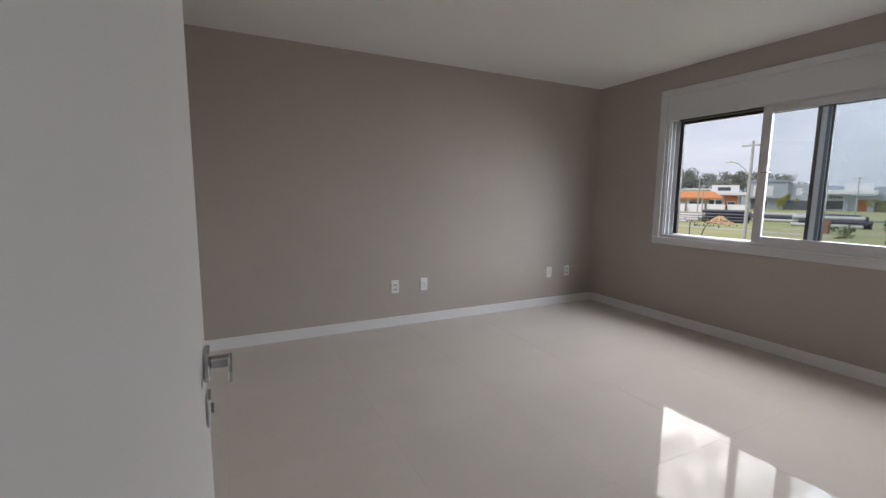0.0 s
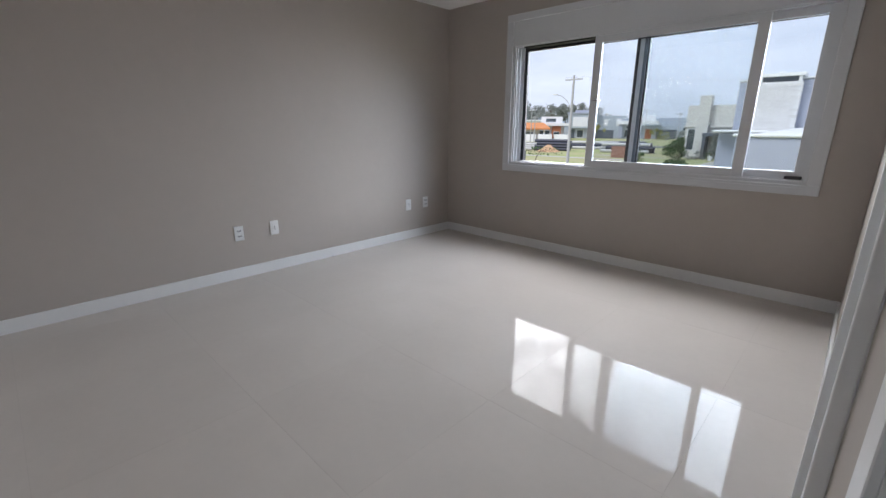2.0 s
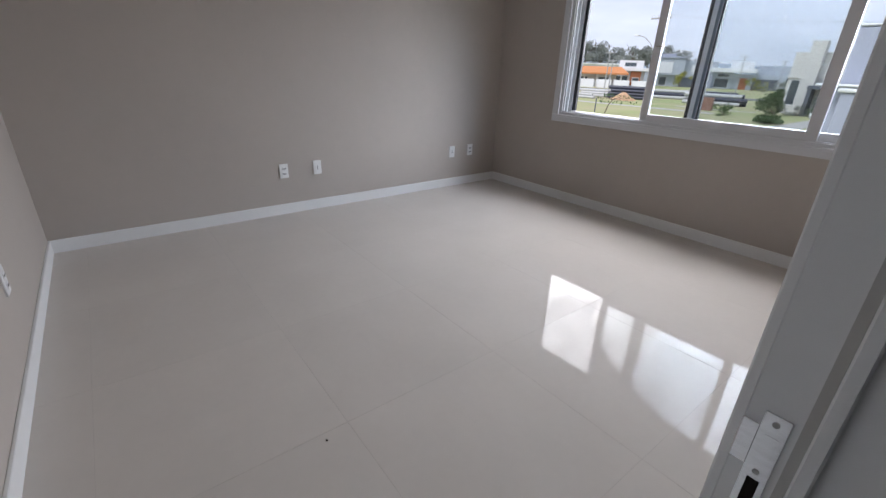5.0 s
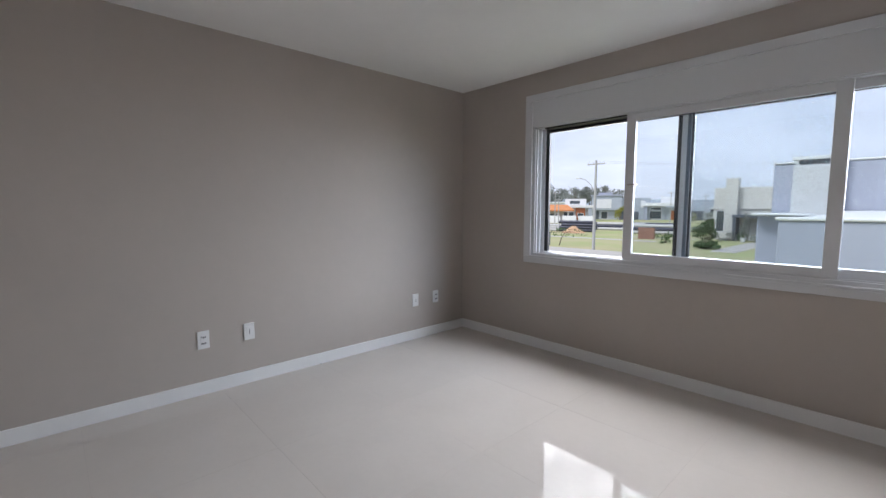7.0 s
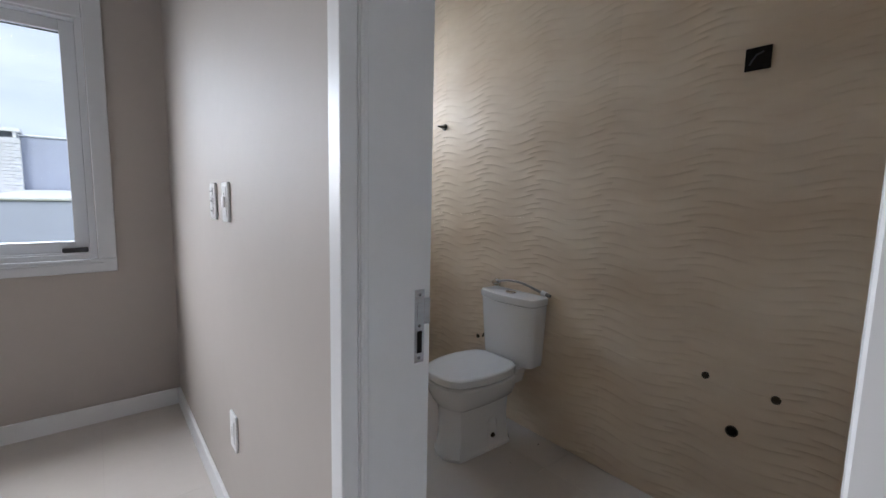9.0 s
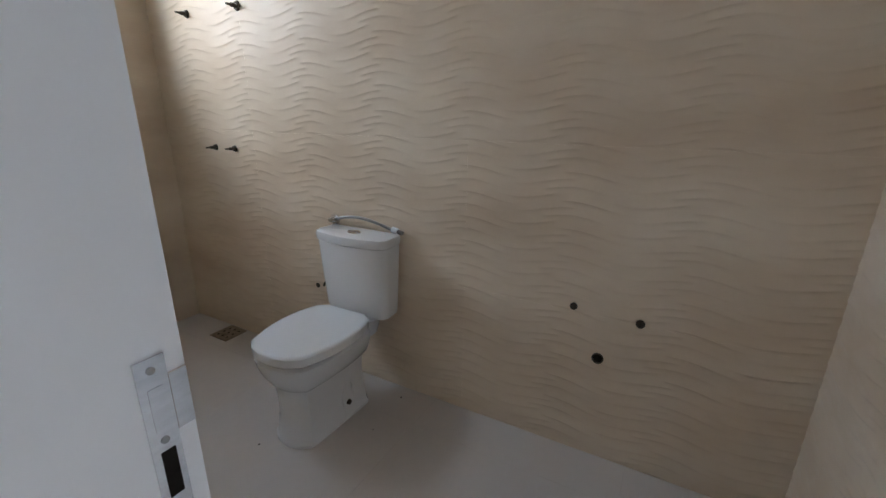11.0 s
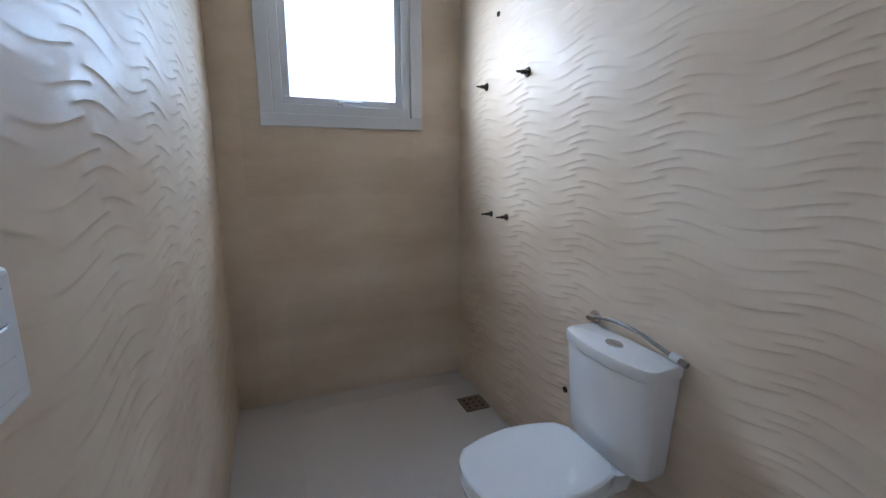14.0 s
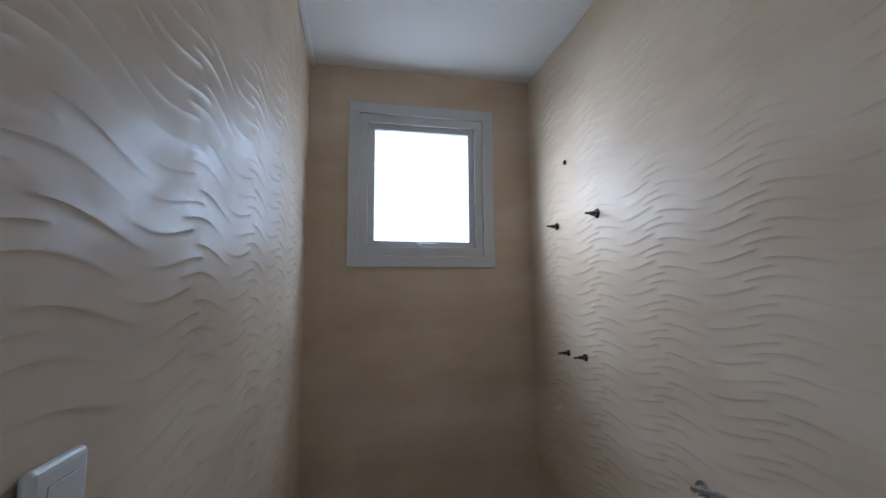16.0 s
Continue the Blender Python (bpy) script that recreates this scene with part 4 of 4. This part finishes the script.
# neighbour house close by, with the whitewashed brick chimney
nb = house("neighbour_house", 0, 0, "pale lilac-grey neighbour house with white parapets and a brick chimney",
      [("upper_wall", -3.52, 7, 13.6, 24, 0, 5.62, H_LILAC), ("parapet", -3.56, 7.04, 13.55, 24.05, 5.625, 5.68, ROOFW), ("lower_wall", -3.76, -2.6, 13.0, 13.58, 0, 4.02, H_LILAC), ("lower_wall", -2.86, 7, 10.8, 13.55, 0, 3.92, H_LILAC), ("coping", -3.84, -2.4, 12.5, 13.58, 4.025, 4.10, ROOFW), ("coping", -2.93, 7.05, 10.72, 10.95, 3.925, 4.02, ROOFW), ("roof_slab", -2.86, 7, 10.96, 13.54, 3.925, 4.0, ROOFW)],
      extra=[("roof_ramp", loft(bmesh.new(), [[Vector(p) for p in ((-2.5, 11.0, 4.005), (0.6, 11.0, 4.005), (0.6, 13.5, 4.005), (-2.5, 13.5, 4.005))], [Vector(p) for p in ((-1.7, 12.0, 4.16), (-1.0, 12.0, 4.16), (-1.0, 13.5, 4.18), (-1.7, 13.5, 4.18))]]), ROOFW)], turn=0.0, group="neighbour houses")
part("chimney", boxes((-3.0, -1.84, 13.33, 13.59, 3.9, 5.55)), H_WHITE, nb)
part("chimney_cap", boxes((-3.03, -1.81, 13.24, 13.9, 5.71, 5.80), (-2.95, -2.88, 13.3, 13.85, 5.55, 5.71), (-1.96, -1.89, 13.3, 13.85, 5.55, 5.71)), ROOFW, nb)
# solid dark block that stands in for the shaded gap under the cap
part("chimney_throat", boxes((-2.875, -1.965, 13.4, 13.8, 5.555, 5.708)), H_DARK, nb)
for ob in nb.children:
    if ob.name.startswith("chimney"):
        ob.matrix_parent_inverse = Matrix.Identity(4)
bm = box(bmesh.new(), -0.115, 0.115, -0.02, 0.0, -0.042, 0.042, bevel=0.006)
brick_mesh = mesh_from("brick", bm, BRICKWHITE)
rng = random.Random(5)
for r in range(17):
    for c in range(5):
        xx = -2.89 + 0.24 * c + (0.1 if r % 2 else 0.0)
        if xx > -1.93:
            continue
        b = new("brick", brick_mesh)
        b.parent = nb
        b.matrix_basis = pose(xx, 13.329 - rng.random() * 0.012, 3.97 + 0.092 * r)

# street pole, lamp and wires
pole = thing("utility_pole", -21.9, 36.8, G, "tall grey concrete utility pole with crossarm and street lamp", "utility pole", "poles along the street")
bm = bmesh.new()
rod(bm, (-21.9, 36.8, G), (-21.9, 36.8, G + 9.0), 0.16, 0.10, 12)
part("shaft", bm, CONCRETE, pole, smooth=True)
part("crossarm", boxes((-22.8, -21.0, 36.74, 36.86, G + 8.55, G + 8.67), bevel=0.01), CONCRETE, pole)
for dx in (-0.85, -0.3, 0.3, 0.85):
    bm = bmesh.new()
    rod(bm, (-21.9 + dx, 36.8, G + 8.67), (-21.9 + dx, 36.8, G + 8.85), 0.04, 0.03, 8)
    part("insulator", bm, H_WHITE, pole)
bm = bmesh.new()
tube(bm, [(-21.95, 36.8, G + 5.9), (-22.3, 36.6, G + 6.6), (-22.8, 36.4, G + 7.1), (-23.3, 36.2, G + 7.25)], 0.035, 8)
la = part("lamp_arm", bm, CONCRETE, pole)
part("lamp_head", boxes((-23.7, -23.25, 36.05, 36.3, G + 7.2, G + 7.32), bevel=0.03), H_WHITE, la)
for px, py, hh in ((-62, 92, 8.5), (-47, 128, 9.0), (-66, 100, 7.0), (-44.5, 150, 8.5)):
    p2 = thing("utility_pole", px, py, G, "thin distant grey concrete utility pole", "utility pole", "poles along the street")
    bm = bmesh.new()
    rod(bm, (px, py, G), (px, py, G + hh), 0.15, 0.1, 10)
    part("shaft", bm, CONCRETE, p2)
    part("crossarm", boxes((px - 1, px + 1, py - 0.06, py + 0.06, G + hh - 0.5, G + hh - 0.36)), CONCRETE, p2)
for k, dx in enumerate((-0.85, 0.3, 0.85)):
    bm = bmesh.new()
    a, b = Vector((-21.9 + dx, 36.8, G + 8.86)), Vector((14 + dx, 40.0, G + 8.7))
    tube(bm, [a.lerp(b, u / 16) - Vector((0, 0, 1.1 * 4 * (u / 16) * (1 - u / 16))) for u in range(17)], 0.003, 5)
    solid("power_cable", bm, CABLE, "thin black overhead power cable", "cable", kind="thing", group="overhead cables")

# stacks of pipes on the field
def pipe_stack(x0, y0, x1, y1, rows, r, mats, label):
    st = thing("pipe_stack", (x0 + x1) / 2, (y0 + y1) / 2, G, label, "pipes", "pipes stored on the field")
    a, b = Vector((x0, y0, 0)), Vector((x1, y1, 0))
    side = Vector((-(b - a).y, (b - a).x, 0)).normalized()
    rg = random.Random(int(abs(x0) * 10))
    for k, n in enumerate(rows):
        for i in range(n):
            off = side * ((i - n / 2) * 2.02 * r) + Vector((0, 0, G + r + k * r * 1.8))
            j = (b - a).normalized() * rg.uniform(-0.5, 0.5)
            bm = bmesh.new()
            rod(bm, a + off + j, b + off + j, r, sides=12)
            part("pipe", bm, mats[(k + (i == 0)) % len(mats)], st, smooth=True)


pipe_stack(-44.0, 66.8, -38.2, 68.3, (4, 4, 4, 3), 0.27, (PIPE_DARK,), "stack of dark blue plastic pipes on grass")
pipe_stack(-49.8, 66.6, -44.3, 67.3, (5, 4, 3), 0.22, (PIPE_PALE,), "stack of pale grey plastic pipes on grass")
pipe_stack(-42.5, 76.6, -34.2, 79.0, (4, 3, 2), 0.27, (PIPE_DARK, PIPE_PALE), "low stack of dark and pale pipes")
pipe_stack(-38.5, 82.0, -31.0, 84.0, (4, 3, 3), 0.26, (PIPE_PALE, PIPE_DARK), "low stack of pale and dark pipes")
pipe_stack(-32.6, 69.6, -25.2, 71.2, (4, 4, 3), 0.29, (PIPE_DARK, PIPE_PALE), "stack of dark pipes behind brick pile")
pipe_stack(-47.5, 60.5, -43.8, 61.0, (3, 2), 0.2, (PIPE_PALE,), "few pale pipe offcuts on grass")

bm = bmesh.new()
bmesh.ops.create_cone(bm, cap_ends=True, segments=28, radius1=2.0, radius2=0.25, depth=1.15, matrix=Matrix.Translation((-39.9, 63.4, G + 0.56)))
bmesh.ops.subdivide_edges(bm, edges=bm.edges, cuts=2, use_grid_fill=True)
for v in bm.verts:
    v.co += Vector((0.3, 0.3, 0.22)) * noise.noise(v.co * 1.3)
solid("sand_pile", bm, SAND, "heap of orange sand on the grass", "sand", kind="thing", smooth=True)

bp = thing("brick_pile", -25.0, 57.2, G, "square pile of red-brown bricks on grass", "bricks")
bmesh_b = mesh_from("brick", boxes((-0.21, 0.21, -0.11, 0.11, -0.085, 0.085), bevel=0.01), BRICKRED)
for k in range(9):
    for i in range(5):
        for j in range(2):
            b = new("brick", bmesh_b)
            b.parent = bp
            b.matrix_basis = pose((i - 2) * 0.43 + rng.uniform(-0.01, 0.01), j * 0.24, 0.087 + k * 0.175, 0, 0, rng.uniform(-2, 2))


# plants
def clump_mesh(name, n, spread, size, mat, seed, flat=0.8):
    """Many small bent leaf clusters in an uneven cloud."""
    rg = random.Random(seed)
    bm = bmesh.new()
    lobes = [(Vector((rg.gauss(0, 0.5) * spread[0], rg.gauss(0, 0.5) * spread[1], rg.uniform(-0.5, 0.5) * spread[2])), rg.uniform(0.25, 0.5)) for _ in range(9)]
    for _ in range(n):
        c, rr = rg.choice(lobes)
        d = Vector((rg.gauss(0, 1), rg.gauss(0, 1), rg.gauss(0, 1))).normalized() * (rg.random() ** 0.4)
        p = c + Vector((d.x * spread[0], d.y * spread[1], d.z * spread[2] * flat)) * rr
        q = Euler((rg.uniform(0, 6), rg.uniform(0, 6), rg.uniform(0, 6))).to_quaternion()
        s = size * rg.uniform(0.5, 1.3)
        vs = [bm.verts.new(p + q @ Vector(v) * s) for v in ((-0.5, 0, 0), (0, -0.25, 0.12), (0.5, 0, 0), (0, 0.25, 0.12))]
        bm.faces.new(vs[:3])
        bm.faces.new((vs[0], vs[2], vs[3]))
    return mesh_from(name, bm, mat, keep=True)


def trunk_bm(h, r, lean, rg):
    bm = bmesh.new()
    top = Vector((lean, lean * 0.4, h))
    tube(bm, [Vector((0, 0, 0)), top * 0.3 + Vector((0.1, 0, 0)), top * 0.65, top], [r, r * 0.75, r * 0.5, r * 0.2], 8)
    for k in range(5):
        a = rg.uniform(0, 6.28)
        s = top * rg.uniform(0.45, 0.85)
        tube(bm, [s, s + Vector((math.cos(a), math.sin(a), 0.8)) * h * 0.12, s + Vector((math.cos(a), math.sin(a), 1.2)) * h * 0.24], [r * 0.35, r * 0.25, r * 0.1], 6)
    return bm


rg = random.Random(11)
protos = []
for v in range(4):
    root = thing("eucalyptus_tree", 0, 0, 0, "tall distant eucalyptus with open grey-green crown", "tree", "tree line behind the houses")
    h = 13.0
    part("trunk", trunk_bm(h, 0.35, rg.uniform(-1, 1), rg), BARK, root)
    crown = new("crown", clump_mesh("crown", 620, (5.2, 5.2, 5.0), 0.85, LEAF, 40 + v))
    crown.parent = root
    crown.matrix_basis = pose(0, 0, h * 0.86)
    protos.append(root)
spots = []
for k in range(30):
    a = radians(129.0 - 14.0 * k / 29 + rg.uniform(-0.5, 0.5))
    d = rg.uniform(205, 240)
    hs = (1.22 - 0.32 * k / 29) * rg.uniform(0.82, 1.08)
    spots.append((-1 + d * math.cos(a), -3 + d * math.sin(a), hs))
for k, (x, y, s) in enumerate(spots):
    src = protos[k % 4]
    m = pose(x, y, G, 0, 0, rg.uniform(0, 360))
    if k < 4:
        src.matrix_basis = m @ Matrix.Scale(s, 4)
    else:
        t2 = copy_thing(src, m)
        t2.scale = (s, s, s)


def shrub(name, x, y, z, w, h, mat, label, n=700, size=0.3, seed=1, category="shrub"):
    root = thing(name, x, y, G + z, label, category, "garden plants")
    bm = bmesh.new()
    for k in range(5):
        a = k * 1.26
        tube(bm, [(x, y, G), (x + 0.25 * w * math.cos(a), y + 0.25 * w * math.sin(a), G + z + h * 0.35)], [0.05, 0.02], 6)
    part("stem", bm, BARK, root)
    c = new("foliage", clump_mesh("foliage", n, (w, w, h), size, mat, seed))
    c.parent = root
    c.matrix_basis = pose(0, 0, h * 0.5)


shrub("round_shrub", -17.7, 58.6, 0, 1.6, 2.4, LEAFB, "round green shrub beside cream house", 1300, 0.32, 3)
shrub("low_shrub", -15.1, 47.2, 0, 1.5, 0.6, LEAFB, "low dark green shrub on the lawn", 1100, 0.3, 4)
shrub("low_shrub", -20.5, 52.0, 0, 1.0, 1.0, LEAFB, "small green shrub on the lawn", 300, 0.25, 5)
shrub("slim_cypress", -14.6, 61.3, 0, 0.6, 3.6, LEAF, "slim dark cypress beside the portal", 600, 0.22, 6)
shrub("hedge_shrub", -16.2, 61.6, 0, 1.4, 1.2, LEAF, "dark hedge along cream house", 500, 0.22, 7)
shrub("hedge_shrub", -13.2, 61.2, 0, 1.0, 1.1, LEAF, "dark hedge beside portal", 400, 0.22, 8)
shrub("garden_tree", -88, 118, 1.2, 2.6, 3.0, LEAFY, "yellow-green garden tree behind the wall", 700, 0.45, 9, "tree")
shrub("garden_tree", -70, 146, 1.0, 2.4, 3.4, LEAFY, "yellow-green garden tree before grey house", 700, 0.45, 10, "tree")
shrub("garden_tree", -52, 154, 0.4, 2.8, 3.2, LEAFY, "yellow-green garden tree before slab-roofed house", 700, 0.45, 12, "tree")
shrub("garden_tree", -80, 122, 0.3, 2.4, 2.4, LEAFB, "green garden tree behind low wall", 600, 0.4, 13, "tree")
shrub("garden_tree", -44, 150, 0.2, 4.5, 2.6, LEAF, "dark green hedge tree by the street", 900, 0.45, 14, "tree")

yt = thing("young_tree", -27.6, 39.6, G, "thin young tree with sparse bent branches", "tree", "garden plants")
bm = bmesh.new()
tube(bm, [(-27.6, 39.6, G), (-27.3, 39.6, G + 0.9), (-26.8, 39.5, G + 1.5)], [0.06, 0.05, 0.03], 7)
for a in range(6):
    c, s = math.cos(a * 1.05), math.sin(a * 1.05)
    tube(bm, [(-26.9, 39.5, G + 1.4), (-26.9 + 0.8 * c, 39.5 + 0.5 * s, G + 1.7), (-26.9 + 1.7 * c, 39.5 + 0.8 * s, G + 1.45)], [0.03, 0.02, 0.01], 6)
part("trunk", bm, BARK, yt)
c = new("foliage", clump_mesh("foliage", 150, (2.4, 1.6, 0.7), 0.22, LEAFB, 21))
c.parent = yt
c.matrix_basis = pose(0.7, 0, 1.55)
bm = bmesh.new()
rod(bm, (-28.6, 39.2, G), (-28.6, 39.2, G + 1.5), 0.06, sides=8)
solid("marker_post", bm, H_DARK, "short dark post on the grass", "post", kind="thing")
for x, y in ((-14.4, 60.2), (-11.9, 60.4)):
    pot = thing("plant_pot", x, y, G, "white planter by the entrance portal", "planter", "planters at the entrance")
    bm = bmesh.new()
    loft(bm, [[Vector((x + r * math.cos(6.28319 * k / 16), y + r * math.sin(6.28319 * k / 16), G + z)) for k in range(16)] for z, r in ((0, 0.22), (0.5, 0.32), (0.55, 0.32))])
    part("pot", bm, H_WHITE, pot, smooth=True)
    c = new("foliage", clump_mesh("foliage", 120, (0.5, 0.5, 0.5), 0.16, LEAFB, 30))
    c.parent = pot
    c.matrix_basis = pose(0, 0, 0.7)
solid("garden_path", boxes((-13.6, -11.4, 44, 60, G + 0.006, G + 0.03)), PAVE, "pale paved path to the cream house", "path")

# ---------------- wall tiles of the bathroom ----------------
WP, WL, WA, WH = 0.05, 1.22 / 3, 0.015, 0.0024     # pitch, wave length, swing and height of the relief
TH, LIP, FALL, RISE = 0.6, 0.86, 0.15, 0.75      # tile height; where in its pitch a crest lies, and how far it falls below and rises above


def stroke(q, row, arch):
    """How strong a stroke is along its run: sharp at one end and dying away at the other."""
    t = (q - 0.16 * (row % 2)) % 1.0 if arch else (0.14 + 0.13 * (row % 2) - q) % 1.0
    return min(1.0, t / 0.05) * (0.5 + 0.5 * math.cos(math.pi * t / 0.64)) ** 0.8 if t < 0.64 else 0.0


def relief(u, z):
    """Strokes with a crest that looks down, arched and hollow ones in turn; u runs from the tile's left edge to its right."""
    q = (u - 0.306) / WL
    p = (z - WA * math.sin(2 * math.pi * q)) / WP - 0.02
    out = 0.0
    for arch in (True, False):
        v = p - LIP if arch else p + 0.45 - LIP
        row = math.floor(v)
        above, below = v - row, 1 - (v - row)
        if above < RISE:
            out += stroke(q, row, arch) * (1 - above / RISE) ** 1.7
        if below < FALL:
            out += stroke(q, row + 1, arch) * (1 - below / FALL) ** 1.6
    return WH * out


wave_meshes = {}


def wave_tile(parent, m, left, u0, u1, z0, z1, deep):
    """One tile; m takes (along the wall, out of it, up) to the world."""
    key = (deep, round(left, 4), round(u0, 4), round(u1, 4), round(z1 - z0, 4), round((z0 / (2 * WP)) % 1, 3) % 1)
    if key not in wave_meshes:
        g = 0.00005
        nu = max(2, round((u1 - u0) / 0.0102))
        us = [u0 + g + (u1 - u0 - 2 * g) * i / nu for i in range(nu + 1)]
        steps = [k + s for k in range(math.floor((z0 - WA) / WP) - 1, math.ceil((z1 + WA) / WP) + 1) for s in (0.02, 0.13, LIP - 0.45 - FALL, LIP - 0.45 - FALL / 2, LIP - 0.45 - FALL / 6, LIP - 0.45, 0.48, 0.57, LIP - FALL, LIP - FALL / 2, LIP - FALL / 6, LIP, 0.93)]
        steps = [s for s in steps if z0 - WA - 0.02 < s * WP < z1 + WA + 0.02]
        nz = len(steps) - 1
        verts = []
        for s in steps:
            for u in us:
                z = min(z1 - g, max(z0 + g, (s + 0.02) * WP + WA * math.sin(2 * math.pi * (left - u - 0.306) / WL)))
                verts.append((u, deep * relief(left - u, z), z - z0))
        k = nu + 1
        faces = [(j * k + i, j * k + i + 1, (j + 1) * k + i + 1, (j + 1) * k + i) for j in range(nz) for i in range(nu)]
        border = [i for i in range(k)] + [j * k + nu for j in range(1, nz + 1)] + [nz * k + i for i in range(nu - 1, -1, -1)] + [j * k for j in range(nz - 1, 0, -1)]
        n0 = len(verts)
        verts += [(verts[i][0], -0.008, verts[i][2]) for i in border]
        for a in range(len(border)):
            b = (a + 1) % len(border)
            faces.append((border[b], border[a], n0 + a, n0 + b))
        me = bpy.data.meshes.new("tile")
        me.from_pydata(verts, [], faces)
        me.polygons.foreach_set("use_smooth", [True] * len(me.polygons))
        me.set_sharp_from_angle(angle=radians(24))
        me.materials.append(WAVE)
        wave_meshes[key] = me
    ob = new("tile", wave_meshes[key])
    ob.parent = parent
    ob.matrix_basis = m @ Matrix.Translation((0, 0, z0))
    return ob


def tiled_wall(name, m, columns, label, deep=1.0):
    root = thing(name, 0, 0, 0, label, "tiled wall", kind="structure")
    step = TH
    for left, u0, u1, z0, z1 in columns:
        z = z0
        while z < z1 - 0.01:
            top = min(z1, (math.floor(z / step + 0.001) + 1) * step)
            wave_tile(root, m, left, u0, u1, z, top, deep)
            z = top
    return root


# along the wall, out of it, up: right-handed frames for the four walls
m_east = Matrix(((0, -1, 0, BX1), (1, 0, 0, 0), (0, 0, 1, 0), (0, 0, 0, 1)))
m_west = Matrix(((0, 1, 0, BX0), (-1, 0, 0, 0), (0, 0, 1, 0), (0, 0, 0, 1)))
m_north = Matrix(((-1, 0, 0, 0), (0, -1, 0, BY1), (0, 0, 1, 0), (0, 0, 0, 1)))
m_south = Matrix(((1, 0, 0, 0), (0, 1, 0, BY0), (0, 0, 1, 0), (0, 0, 0, 1)))
tiled_wall("wall_tiles_east", m_east, [(l, a, b, 0, HB) for l, a, b in ((-1.94, -3.13, -1.94), (-0.72, -1.94, -0.72), (0.50, -0.72, 0.03))], "cream ceramic tiles with wavy relief")
tiled_wall("wall_tiles_west", m_west, [(1.18, -0.03, 1.18, 0, HB), (2.40, 1.18, -BD1 + 0.003, 0, HB), (3.62, -BD1 + 0.003, -BD0 - 0.003, DH + 0.002, HB), (3.62, -BD0 - 0.003, 3.13, 0, HB)], "cream ceramic tiles with wavy relief beside door")
# same tile, relief lowered to imitate flat frontal light
tiled_wall("wall_tiles_north", m_north, [(-0.28, -1.5, -1.19, 0, HB), (0.94, -0.28, -0.15, 0, HB), (-0.28, -0.44, -0.28, 0, HB), (-0.28, -1.19, -0.44, 0, 1.62), (-0.28, -1.19, -0.44, 2.48, HB)], "cream ceramic tiles around window, relief flattened for frontal light", 0.25)
tiled_wall("wall_tiles_south", m_south, [(1.5, 0.28, 1.5, 0, HB), (0.28, 0.15, 0.28, 0, HB)], "cream ceramic tiles with wavy relief")

# ---------------- floor tiles ----------------
TS, TX, TYO, TGAP = 0.84, -0.39, -2.65, 0.00035
floor_meshes = {}


def floor_piece(x0, x1, y0, y1):
    key = (round(x1 - x0, 3), round(y1 - y0, 3))
    if key not in floor_meshes:
        w, d = (x1 - x0) / 2 - TGAP, (y1 - y0) / 2 - TGAP
        floor_meshes[key] = mesh_from("tile", boxes((-w, w, -d, d, -0.006, 0.0), bevel=0.0004), PORCELAIN)
    ob = new("tile", floor_meshes[key])
    ob.parent = floor
    ob.matrix_basis = Matrix.Translation(((x0 + x1) / 2, (y0 + y1) / 2, 0))


def cuts(a, b, origin):
    k = math.ceil((a - origin) / TS + 1e-6)
    out = [a]
    while origin + k * TS < b - 0.01:
        out.append(origin + k * TS)
        k += 1
    return out + [b]


for x0, x1, y0, y1 in ((WX, 0.0, SY, 0.0), (BX0, BX1, BY0, BY1), (0.0, BX0, BD0 + 0.012, BD1 - 0.012), (0.0, 0.138, ED0 + 0.012, ED1 - 0.012), (0.138, BX1 + 0.012, -6.2, BY0 - 0.15)):
    xs, ys = cuts(x0, x1, TX), cuts(y0, y1, TYO)
    for a, b in zip(xs, xs[1:]):
        for c, d in zip(ys, ys[1:]):
            floor_piece(a, b, c, d)
